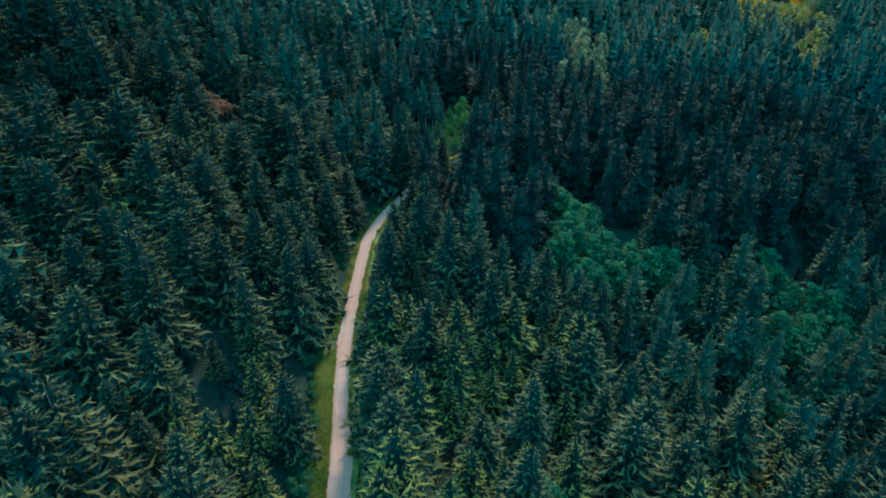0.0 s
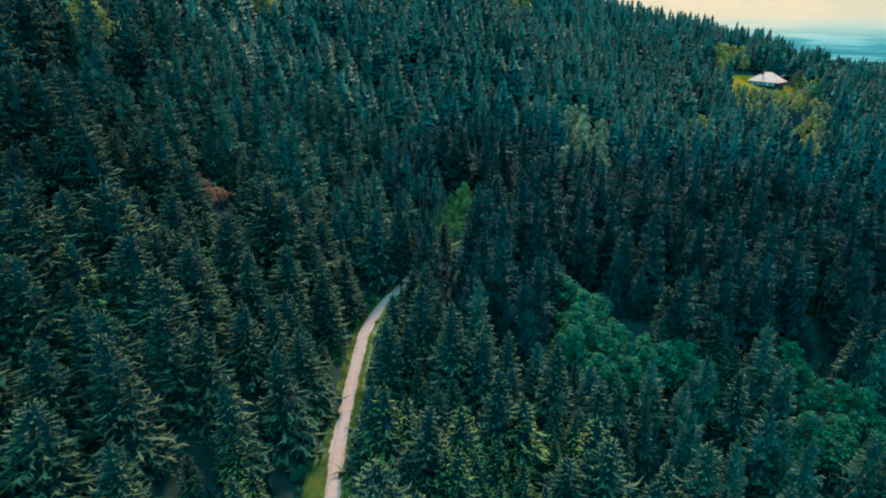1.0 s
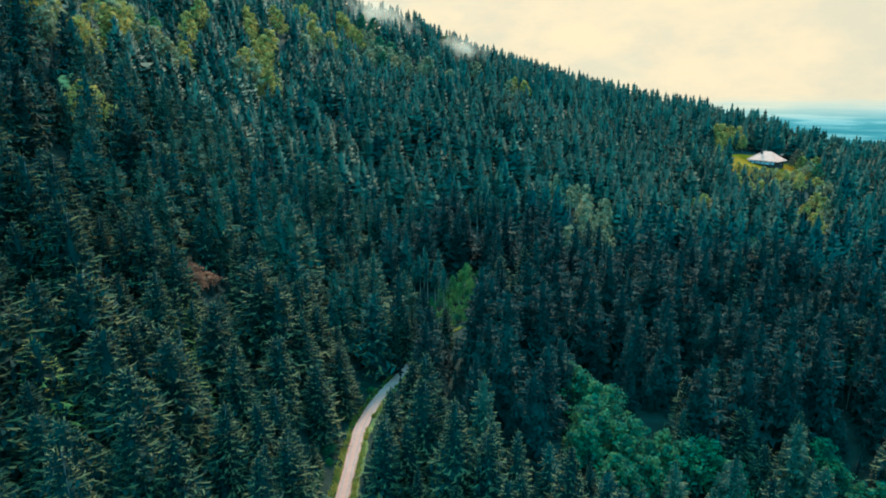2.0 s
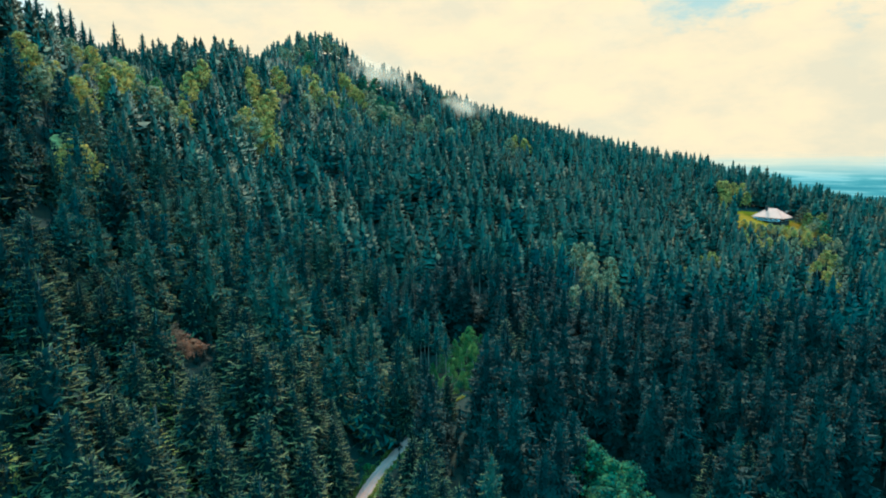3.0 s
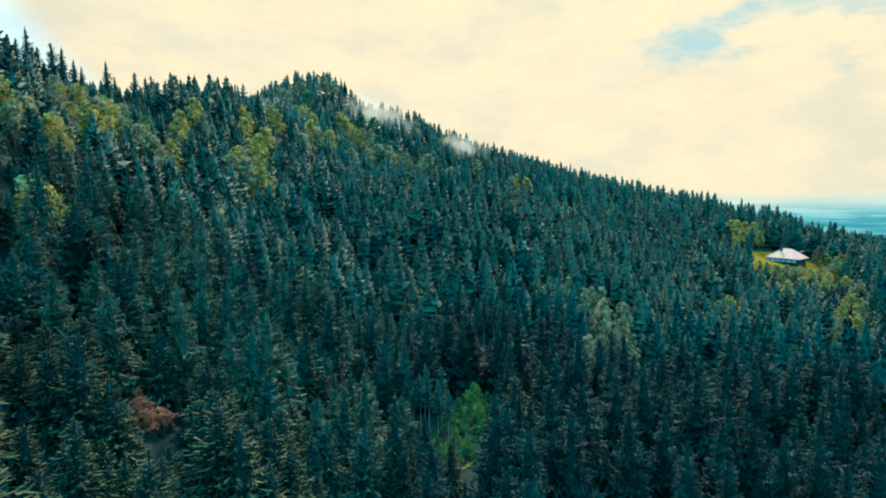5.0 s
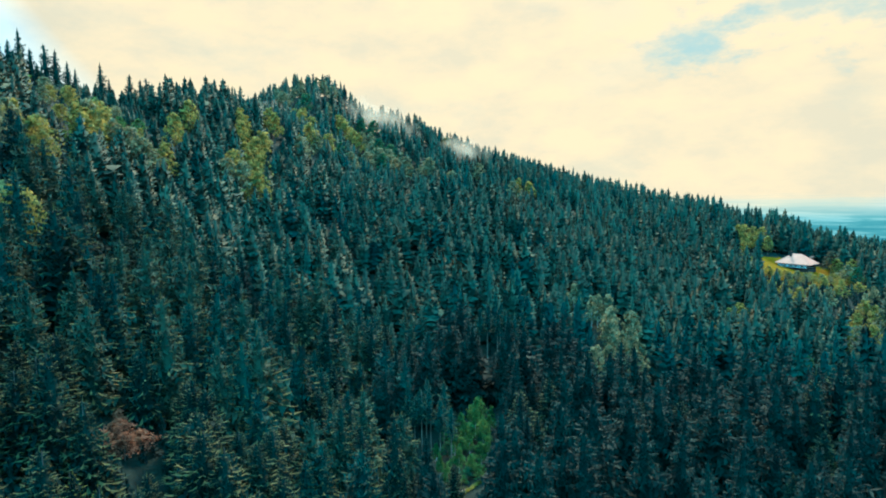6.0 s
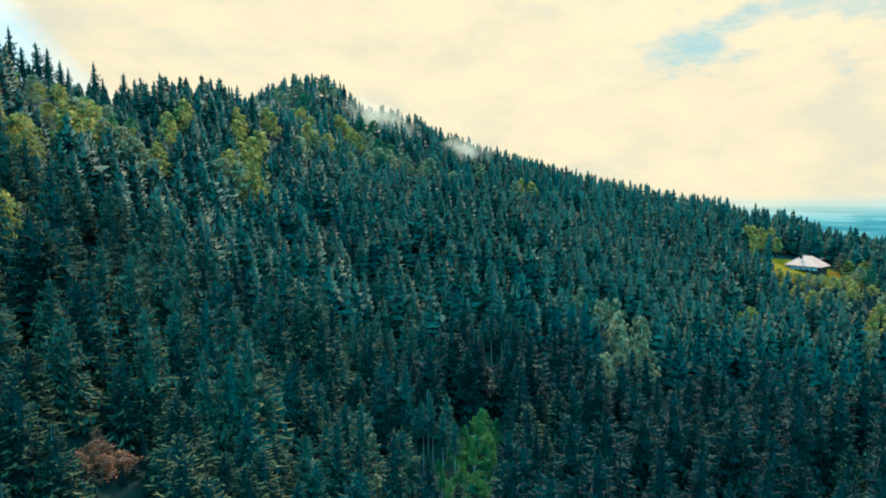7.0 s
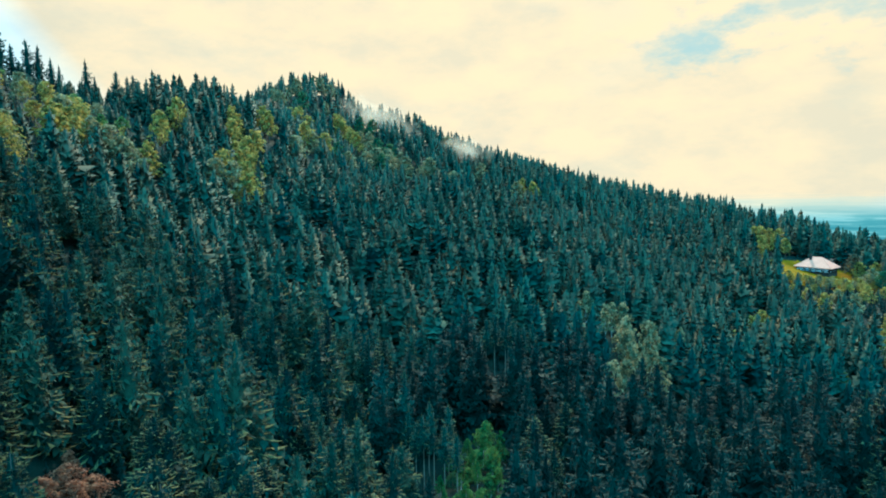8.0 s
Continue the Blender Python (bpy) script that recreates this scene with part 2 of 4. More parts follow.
def sheet(xs, ys, height, lift=0.0):
    gx, gy = np.meshgrid(xs, ys)
    v = np.stack([gx, gy, height(gx, gy) + lift], -1).reshape(-1, 3)
    a = (np.arange(len(ys) - 1)[:, None] * len(xs) + np.arange(len(xs) - 1)[None, :]).ravel()
    return v, np.stack([a, a + 1, a + 1 + len(xs), a + len(xs)], 1)


def spaced(lo, hi, step, far, count):
    """Even steps between lo and hi, then ever longer ones out to far on both sides."""
    mid = np.arange(lo, hi + step / 2, step)
    out = np.geomspace(step, far, count)
    return np.concatenate([(lo - out)[::-1], mid, hi + out])


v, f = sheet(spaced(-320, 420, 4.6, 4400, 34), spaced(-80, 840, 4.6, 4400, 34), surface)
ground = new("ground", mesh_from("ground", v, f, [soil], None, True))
tagged(ground, "forest floor of needles, moss and low growth on a mountainside, darkened as if shaded", "ground", kind="structure")


def ribbon(name, lo, hi, left, right, lift, mat, wobble, label, category="road", bay=0.9):
    """A strip that follows the road between two offsets from its middle."""
    ys = np.arange(lo, hi, 0.8)
    cols = 5
    verts = []
    for y in ys:
        for c in range(cols):
            u = c / (cols - 1)
            off = left + (right - left) * u
            if c in (0, cols - 1):
                off += wobble * (noise.noise((y * 0.18, off, 3.0)) + 0.5 * noise.noise((y * 0.7, off, 9.0)))
            off += math.copysign(bay, off) * min(1.0, max(0.0, (125.0 - y) / 60.0))
            x = float(road_x(y)) + off
            verts.append((x, y, float(surface(x, y)) + lift + (0.05 if 0 < c < cols - 1 else -0.05)))
    a = (np.arange(len(ys) - 1)[:, None] * cols + np.arange(cols - 1)[None, :]).ravel()
    ob = new(name, mesh_from(name, verts, np.stack([a, a + 1, a + 1 + cols, a + cols], 1), [mat], None, True))
    return tagged(ob, label, category, kind="structure")


road = ribbon("road", -78, 197, -1.6, 1.6, 0.12, gravel, 0.35, "pale gravel forest road with two worn wheel tracks")
for side in (-0.72, 0.72):
    track = ribbon("wheel_track", -78, 196, side - 0.26, side + 0.26, 0.16, rut, 0.14, "darker packed wheel track worn into the gravel", "road", bay=0.35)
ribbon("verge", -78, 112, -5.6, -1.55, 0.06, verge_mat, 1.3, "yellow-green grassy verge beside the gravel road", "verge")
ribbon("verge", 40, 190, 1.55, 3.0, 0.06, verge_mat, 1.1, "narrow green grassy verge beside the gravel road", "verge")

# the far plain, five kilometres away: a glowing backdrop with its mist painted in
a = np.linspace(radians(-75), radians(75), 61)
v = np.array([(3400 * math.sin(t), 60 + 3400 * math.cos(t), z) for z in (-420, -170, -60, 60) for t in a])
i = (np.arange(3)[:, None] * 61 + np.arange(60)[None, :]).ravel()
tagged(new("backdrop", mesh_from("backdrop", v, np.stack([i, i + 1, i + 62, i + 61], 1), [misty])), "far plain on a glowing backdrop, blue haze and thin mist painted in", "distance", kind="structure")


# ---- trees ----
def spruce_parts(seed, tiers, per, twigs, radius=0.20, bare=0.05, gappy=0.0, slim=0.95, fringe=3, sides=8, rings=10, tops=0.0, core=(0.15, 0.46), taper=(0.54, 0.8)):
    """A spruce one unit high: a dark ragged core and whorls of narrow boughs with hanging twigs below,
    that turn up at the end and carry young shoots there, coloured as if sunlit: vertices, faces, slots (0 needles, 1
    young shoots and lit tops)."""
    r = np.random.RandomState(seed)
    V, F, S = [], [], []

    def up(z):
        return np.array((0.0, 0.0, z))

    lean = np.array((*r.uniform(-0.03, 0.03, 2), 0.0))
    blunt = r.uniform(*taper)
    lop, lopped = r.uniform(0, 6.28), r.uniform(0.05, 0.22)
    step = (0.955 - bare) / tiers

    def girth(h):
        return radius * ((1.0 - h) ** blunt * (1.0 - 0.35 * max(0.0, 1 - (h - bare) / 0.16)) + 0.015)

    # core
    for w in range(rings):
        h = bare + 0.01 + (0.93 - bare) * w / (rings - 1)
        for k in range(sides):
            a = 6.283 * (k + 0.5 * (w % 2)) / sides
            q = girth(h) * r.uniform(*core)
            V.append(lean * h + np.array((math.cos(a) * q, math.sin(a) * q, h + r.uniform(-0.5, 0.5) * step)))
    for w in range(rings - 1):
        for k in range(sides):
            p, q = w * sides + k, w * sides + (k + 1) % sides
            F.extend(((p, q, p + sides), (q, q + sides, p + sides)))
            # above tops, far cores take the lighter tone painted as lit
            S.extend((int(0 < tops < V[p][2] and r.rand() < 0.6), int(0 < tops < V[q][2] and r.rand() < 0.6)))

    for w in range(tiers):
        h = min(0.97, bare + step * (w + r.uniform(-0.25, 0.45)))
        reach = girth(h) * r.uniform(0.84, 1.14)
        count = max(4, int(round(per * (0.5 + 0.5 * min(1, (1 - h) * 1.8)))))
        az = r.uniform(0, 6.28) + 6.283 * (np.arange(count) + r.uniform(-0.4, 0.4, count)) / count
        lift = 0.8 * (h - 0.60)
        axis = lean * h + up(h)
        for k in range(count):
            if r.rand() < gappy:
                continue
            L = reach * r.uniform(0.68, 1.26) * (1 + lopped * math.cos(az[k] - lop))
            d = np.array((math.cos(az[k]), math.sin(az[k]), 0.0))
            side = np.array((-d[1], d[0], 0.0))
            bow = r.uniform(0.0, 0.24)
            root = axis + d * 0.12 * L + up(L * 0.12 * lift)
            knee = axis + d * 0.66 * L + up(L * (0.66 * lift - 0.13))
            tip = axis + d * L + up(L * (lift - 0.13 + bow))
            half = L * r.uniform(0.13, 0.22) * slim
            drop = step * r.uniform(0.5, 1.1) + 0.25 * half
            i = len(V)
            along = [root + (knee - root) * u * 2 if u < 0.5 else knee + (tip - knee) * (u * 2 - 1) for u in np.linspace(0, 0.9, fringe + 1)]
            V.extend(along)
            for sg in (-1, 1):
                for q in range(fringe):
                    out = (along[q] + along[q + 1]) / 2 + d * L * r.uniform(-0.02, 0.12)
                    V.append(out + side * sg * half * r.uniform(0.6, 1.25) - up(drop * r.uniform(0.6, 1.3)))
                    F.append((i + q, i + q + 1, len(V) - 1) if sg < 0 else (i + q + 1, i + q, len(V) - 1))
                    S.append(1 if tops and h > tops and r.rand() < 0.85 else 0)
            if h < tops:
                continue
            # pale stroke along the bough's upper side, painted as if lit
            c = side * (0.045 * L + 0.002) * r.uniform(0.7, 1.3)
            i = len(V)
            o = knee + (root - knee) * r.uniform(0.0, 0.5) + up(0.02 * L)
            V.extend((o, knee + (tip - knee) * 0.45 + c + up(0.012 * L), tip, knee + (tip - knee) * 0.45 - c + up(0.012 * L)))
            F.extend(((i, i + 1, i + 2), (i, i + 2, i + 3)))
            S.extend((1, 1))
            for j in range(twigs):
                sg = (-1, 1)[j % 2]
                u = r.uniform(-0.3, 0.85)
                o = knee + (tip - knee) * u if u > 0 else knee + (root - knee) * -u
                t = L * r.uniform(0.16, 0.32) + 0.004
                e = o + d * t * r.uniform(0.5, 0.95) + side * sg * t * r.uniform(0.45, 0.95) + up(t * r.uniform(-0.15, 0.40))
                c = (d * 0.8 - side * sg * 0.5 + up(r.uniform(-0.3, 0.3))) * (0.036 * L + 0.002)
                i = len(V)
                V.extend((o - c, o + c, e))
                F.append((i, i + 1, i + 2))
                S.append(1 if r.rand() < 0.7 else 0)
    for k in range(3):
        a = 2.09 * k + 0.3
        o = np.array((math.cos(a), math.sin(a), 0.0)) * 0.008
        i = len(V)
        V.extend((lean + up(0.92) + o, lean + up(0.92) - o, lean + up(1.0)))
        F.append((i, i + 1, i + 2))
        S.append(1)
    return np.array(V), np.array(F), np.array(S)


def tube(points, radii, sides):
    """A tapered tube through points."""
    V, F = [], []
    for p, r in zip(points, radii):
        for k in range(sides):
            a = 6.283 * k / sides
            V.append((p[0] + r * math.cos(a), p[1] + r * math.sin(a), p[2]))
    for i in range(len(points) - 1):
        for k in range(sides):
            a, b = i * sides + k, i * sides + (k + 1) % sides
            F.append((a, b, b + sides))
            F.append((a, b + sides, a + sides))
    return np.array(V), np.array(F)


def broadleaf_parts(seed, blobs, per, spread=0.30, low=0.28, leaf=0.035):
    """Leaf cards of a broadleaved crown one unit high, and the centres of its clumps."""
    r = np.random.RandomState(seed)
    V, F, hubs = [], [], []
    for b in range(blobs):
        u = (b + 0.5) / blobs
        h = low + 0.08 + (0.86 - low) * u
        out = spread * math.sin(min(1.0, (1 - u) * 1.25 + 0.12) * 1.57) * r.uniform(0.25, 1.0)
        a = 2.4 * b + r.uniform(-0.5, 0.5)
        c = np.array((math.cos(a) * out, math.sin(a) * out, h))
        rad = spread * r.uniform(0.22, 0.46) * (0.7 + 0.5 * (1 - u))
        hubs.append(c)
        for _ in range(per):
            n = r.normal(size=3)
            n /= np.linalg.norm(n)
            if n[2] < -0.35 and r.rand() < 0.6:
                n[2] = -n[2]
            p = c + n * np.array((1, 1, 0.8)) * rad * r.uniform(0.5, 1.25)
            t1 = np.cross(n, r.normal(size=3))
            t1 /= np.linalg.norm(t1) + 1e-9
            t2 = np.cross(n + 0.6 * r.normal(size=3), t1)
            t2 /= np.linalg.norm(t2) + 1e-9
            q = leaf * r.uniform(0.6, 1.5)
            i = len(V)
            V.extend((p - t1 * q, p - t2 * q * 0.6 + n * q * 0.3, p + t1 * q, p + t2 * q * 0.7))
            F.append((i, i + 1, i + 2))
            F.append((i, i + 2, i + 3))
    return np.array(V), np.array(F), hubs


def part(name, mesh, parent, label=""):
    ob = new(name, mesh)
    ob.parent = parent
    if label:
        ob["label"] = label
    return ob


def spruce_meshes(seeds, tiers, per, twigs, radius, bare, tone, stem, gappy=0.0, rind=bark):
    """Crown and trunk meshes of some spruces of one kind."""
    found = []
    for i in seeds:
        V, F, S = spruce_parts(i, tiers + i % 4, per, twigs, radius + 0.012 * (i % 4), bare + 0.015 * (i % 3), gappy)
        T, TF = tube([(0, 0, -0.06), (0.003, 0, 0.3), (0, 0, 0.96)], [stem, stem * 0.75, 0.002], 6)
        found.append((mesh_from("spruce_crown", V, F, tone, S, True), mesh_from("spruce_trunk", T, TF, [rind], None, True)))
    return found


# near crowns: shade put into dark needles, sunlight into pale tips
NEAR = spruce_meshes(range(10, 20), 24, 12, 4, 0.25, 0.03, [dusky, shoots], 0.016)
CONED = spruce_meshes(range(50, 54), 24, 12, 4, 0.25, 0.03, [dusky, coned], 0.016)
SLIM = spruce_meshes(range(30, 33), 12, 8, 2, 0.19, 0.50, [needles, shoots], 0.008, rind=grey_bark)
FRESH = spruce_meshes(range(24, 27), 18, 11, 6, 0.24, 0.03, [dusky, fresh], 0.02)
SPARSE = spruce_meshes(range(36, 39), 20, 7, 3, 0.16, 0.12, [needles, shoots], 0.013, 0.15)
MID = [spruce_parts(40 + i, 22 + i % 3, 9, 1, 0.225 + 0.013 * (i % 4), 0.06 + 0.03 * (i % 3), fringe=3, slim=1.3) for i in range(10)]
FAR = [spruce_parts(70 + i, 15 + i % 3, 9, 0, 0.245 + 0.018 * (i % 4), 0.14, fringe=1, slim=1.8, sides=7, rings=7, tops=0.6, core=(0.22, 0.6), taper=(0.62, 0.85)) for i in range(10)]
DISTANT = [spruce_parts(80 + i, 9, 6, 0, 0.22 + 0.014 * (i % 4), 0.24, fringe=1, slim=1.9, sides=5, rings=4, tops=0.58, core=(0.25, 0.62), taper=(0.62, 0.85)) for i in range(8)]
BROAD = [broadleaf_parts(90 + i, 20 + 2 * i, 52, 0.24 + 0.03 * i, 0.2, 0.026) for i in range(5)]
FAR_BROAD = [broadleaf_parts(120 + i, 20 + 2 * i, 26, 0.24 + 0.03 * i, 0.16, 0.036) for i in range(5)]
WOOD = [dusky, needles, olive, shoots, coned]
# lighter throughout than WOOD: haze painted into the far trees
FAR_WOOD = [needles, olive, haze_green, sunlit_tops, sunlit_brown_tops]
BROAD_MESH = {}
TINTS = {"leaves": leaves, "golden": golden, "pale": pale, "russet": russet, "reddish": reddish, "lime": lime}

rng = np.random.RandomState(7)


def plant_spruce(x, y, h, kinds, label, group, wide=1.0):
    crown, trunk = kinds[rng.randint(len(kinds))]
    tree = new("spruce")
    part("crown", crown, tree)
    part("trunk", trunk, tree)
    w = h * rng.uniform(0.88, 1.18) * wide
    tree.matrix_world = Matrix.LocRotScale((x, y, float(surface(x, y))), Euler((0, 0, rng.uniform(0, 6.28))), (w, w, h))
    return tagged(tree, label, "tree", group)


def limb_mesh(hub, seed):
    r = np.random.RandomState(seed)
    root = np.array((hub[0] * 0.1, hub[1] * 0.1, max(0.18, hub[2] - 0.22)))
    bend = (root + hub) / 2 + np.array((0, 0, -0.02)) + r.uniform(-0.01, 0.01, 3)
    T, TF = tube([root, bend, np.array(hub)], [0.012, 0.008, 0.003], 5)
    return T, TF


def plant_broadleaf(x, y, h, tint, label, group, name="broadleaf_tree", wide=1.0, stem=None):
    i = rng.randint(len(BROAD))
    V, F, hubs = (BROAD if y < 250 else FAR_BROAD)[i]
    stem = stem or bark
    key = (i, tint, stem.name, y < 250)
    if key not in BROAD_MESH:
        crown = mesh_from("leaf_crown", V, F, [TINTS[tint]])
        T, TF = tube([(0, 0, -0.06), (0.01, 0, 0.25), (0, 0.01, 0.62)], [0.024, 0.018, 0.006], 6)
        trunk = mesh_from("trunk", T, TF, [stem], None, True)
        limbs = [mesh_from("limb", *limb_mesh(hubs[k], k), [stem], None, True) for k in (1, 3, 5, 7)]
        BROAD_MESH[key] = (crown, trunk, limbs)
    crown, trunk, limbs = BROAD_MESH[key]
    tree = new(name)
    part("crown", crown, tree)
    part("trunk", trunk, tree)
    for m in limbs:
        part("limb", m, tree)
    w = h * rng.uniform(0.9, 1.15) * wide
    tree.matrix_world = Matrix.LocRotScale((x, y, float(surface(x, y))), Euler((0, 0, rng.uniform(0, 6.28))), (w, w, h))
    return tagged(tree, label, "tree", group)


PLANTED = []        # x, y and reach of every tree set by hand


def plant_list(rows, plant, reach=3.6):
    for x, y, h in rows:
        plant(x, y, h)
        PLANTED.append((x, y, reach))


# spruces that stand out: x, y, height
LEFT_BANK = [
    (-60, 95, 18), (-55, 103, 17), (-47, 96, 21), (-42, 98, 20), (-56, 90, 19), (-57, 81, 19), (-53, 71, 19), (-44, 72, 18),
    (-36, 90, 19), (-53, 120, 19), (-39, 111, 19), (-33, 111, 17), (-69, 113, 19), (-68, 184, 20), (-49, 165, 22), (-55, 170, 17),
    (-43, 165, 18), (-38, 179, 17), (-73, 217, 18), (-51, 193, 20), (-85, 215, 19), (-35, 197, 19), (-61, 146, 20), (-59, 133, 20),
]
RIGHT_BANK = [
    (-13, 125, 22), (-12.5, 106, 17), (-6.5, 117, 16), (-2, 108, 16), (-7, 90, 17), (8.5, 124, 22), (13, 122.6, 22), (2, 128, 17),
    (-6, 150, 15), (-2, 132, 21), (13, 118, 16), (22, 113, 15), (27, 112, 16), (31, 109, 15), (37, 112, 14), (55, 147, 17),
    (-9, 177, 14), (-5.5, 180, 13), (-12.5, 183, 15), (-1.5, 187, 13), (-16, 180, 16), (69, 146, 20), (70, 160, 18), (59, 155, 19), (83, 148, 17), (74, 183, 18), (71, 139, 17),
]
GULLY = [
    (26, 221, 22), (39, 250, 19), (21, 207, 16), (82, 225, 18), (63, 219, 18), (16, 210, 21), (51, 221, 17), (92, 201, 19), (110, 315, 18),
]
SKYLINE = [
    (-263, 416, 19), (-261, 420, 22), (-258, 426, 31), (-254, 430, 22), (-250, 438, 28), (-247, 442, 27), (-241, 445, 22),
    (-238, 447, 19), (-224, 451, 27), (-219, 452, 18), (-204, 447, 22), (-196, 445, 19), (-189, 440, 20), (-234, 449, 11),
]
BARE_STEMS = [(-10, 214, 20), (-7.5, 213, 21), (-5, 210, 19), (-12, 215, 18), (-2, 207, 18), (-9, 219, 21), (-4, 218, 20), (-14, 219, 19), (15.5, 273, 22), (18.5, 275, 21), (12, 274, 23), (22, 274, 20), (9, 272, 22), (17, 279, 22), (25, 276, 21), (103, 188, 15), (102, 168, 16), (104, 167, 17), (107, 166, 15), (108, 165, 16), (70, 167, 17)]
plant_list(LEFT_BANK, lambda x, y, h: plant_spruce(x, y, h, NEAR, "tall dark green spruce with browner sunlit branch tips", "spruces on the slope"), 2.4)
plant_list(RIGHT_BANK, lambda x, y, h: plant_spruce(x, y, h, NEAR, "dark green spruce standing close beside the gravel road", "spruces by the road", 0.8), 2.4)
plant_list(GULLY, lambda x, y, h: plant_spruce(x, y, h, NEAR, "dense blue-green spruce in the hollow beyond the road", "spruces in the hollow"), 2.4)
plant_list(SKYLINE, lambda x, y, h: plant_spruce(x, y, h, SPARSE, "tall thin spruce standing out against the sky", "skyline spruces", 1.35), 4.5)
plant_list(BARE_STEMS, lambda x, y, h: plant_spruce(x, y, h, SLIM, "slender spruce with a long bare pale stem", "bare-stemmed spruces"), 2.4)

GREEN_CLUMP = [
    (30, 164, 12.3), (32, 161, 13.1), (33, 158, 13.9), (36, 154, 14.7), (40, 156, 12.7), (32, 146, 13.5), (34, 149, 14.3), (28, 139, 12.3),
    (31, 140, 13.9), (35, 144, 14.7), (39, 144, 12.7), (43, 145, 13.5), (40, 139, 14.3), (46, 141, 12.3), (36, 134, 13.1), (38, 131, 13.9),
    (44, 136, 12.7), (49, 139, 13.5), (59, 142, 14.3), (61, 139, 12.3), (50, 144, 13.1), (63, 136, 13.9), (54, 140, 14.7),
]
HOLLOW_CLUMP = [
    (87, 132, 10.8), (91, 134, 11.6), (95, 133, 12.4), (98, 129, 13.2), (99, 124, 11.2), (94, 125, 12), (90, 124, 12.8), (86, 122, 10.8),
    (96, 119, 12.4), (83, 124, 13.2), (88, 141, 11.2), (88, 145, 12), (75, 97, 12.8), (77, 101, 10.8), (79, 108, 8.0), (77, 112, 7.2), (79, 97, 11.6), (71, 93, 12.4),
    (142, 190, 11.2), (134, 177, 12), (144, 199, 12.8), (139, 204, 10.8), (87, 118, 11.6), (90, 119, 12.4), (141, 232, 13.2), (153, 216, 11.2),
    (16, 63, 12.8),
]
THICKET = [
    (2, 218, 7.2), (8, 212, 6.3), (6, 208, 6.3), (1, 224, 7.2), (10, 228, 8.1), (-6, 209, 6.3), (4, 230, 7.2), (6, 227, 10.8), (0, 205, 7.2), (3, 212, 8.1), (-3, 196, 6.3), (7, 217, 9.0), (5, 222, 9.9), (-1, 212, 7.2), (9, 222, 8.1), (3, 203, 6.3), (-5, 203, 6.3), (-8, 198, 6.3),
]
SUNLIT_CROWNS = [
    (1, 84, 12.5), (6, 79, 13.5), (13, 95, 14.5), (9, 98, 15.5), (5, 103, 13), (5, 94, 14), (26, 111, 15), (21, 106, 12.5),
    (23, 87, 14.5), (4, 65, 15.5), (9, 67, 13), (17, 91, 14), (13, 70, 15), (-30, 69, 12.5), (-27, 61, 13.5), (-37, 61, 14.5),
    (-39, 66, 13), (-34, 64, 14), (-35, 87, 12), (-31, 84, 11), (-32.5, 79, 12), (-29.5, 76, 9), (9, 90, 13), (2, 106, 13), (-58, 137, 15), (-63, 137, 12.5), (-55, 139, 13.5), (-53, 198, 14.5),
]
PALE_TREES = [
    (62, 312, 15), (66, 311, 16), (58, 306, 17), (63, 296, 18), (62, 290, 15.5), (72, 300, 16.5), (73, 296, 17.5), (69, 287, 15),
    (63, 278, 17), (59, 275, 18), (55, 267, 15.5), (66, 275, 16.5), (67, 268, 17.5), (60, 261, 15), (64, 260, 16), (49, 262, 17),
    (-77, 189, 15.5), (-79, 191, 16.5), (-75, 187, 14), (-86, 206, 18), (-88, 208, 19), (-22.5, 208, 12), (84, 297, 17), (-20, 194, 18), (52, 314, 15.5),
    (165, 298, 17.5), (191, 322, 15),
]
GOLDEN_SLOPE = [
    (-114, 362, 20), (-115, 376, 21), (-115, 395, 22), (-112, 406, 23), (-105, 393, 20.5), (-104, 375, 21.5), (-106, 363, 22.5),
    (-98, 362, 21.5), (-127, 434, 20), (-131, 438, 21), (-124, 418, 22),
    (-134, 232, 17), (-139, 235, 18), (-146, 240, 18), (-142, 243, 16),
    (-143, 372, 21.5), (-147, 399, 22.5), (-131, 333, 20), (-139, 247, 17.5), (-136, 240, 18.5), (-137, 256, 17),
    (-131, 245, 19), (-147, 294, 20), (-150, 305, 21), (-150, 313, 22), (-142, 289, 23), (-145, 301, 20.5), (-140, 307, 21.5), (-135, 308, 22.5),
    (-132, 314, 21), (-106, 199, 18), 
]
GOLDEN_RIDGE = [
    (-122, 470, 20), (-117, 464, 21), (-133, 586, 22), (-126, 580, 23), (-118, 582, 20.5), (-103, 505, 21.5), (-92, 598, 22.5), (-84, 594, 20),
    (-79, 587, 22), (-98, 605, 23), (-114, 425, 20.5), (-94, 527, 21.5), (-128, 594, 22.5), (59, 581, 20), (66, 569, 21),
]
CREST_BUSHES = [
    (-176, 338, 9), (-170, 333, 8), (-181, 345, 10), (-166, 345, 8.5), (-173, 352, 9.5), (-161, 352, 8), (-168, 361, 9), (-159, 366, 8), (-177, 325, 9),
    (-184, 333, 10), (-156, 342, 8), (-152, 354, 9), (-165, 322, 9), (-172, 313, 10), (-163, 309, 9), (-179, 311, 10), (-187, 318, 11), (-156, 328, 9),
]
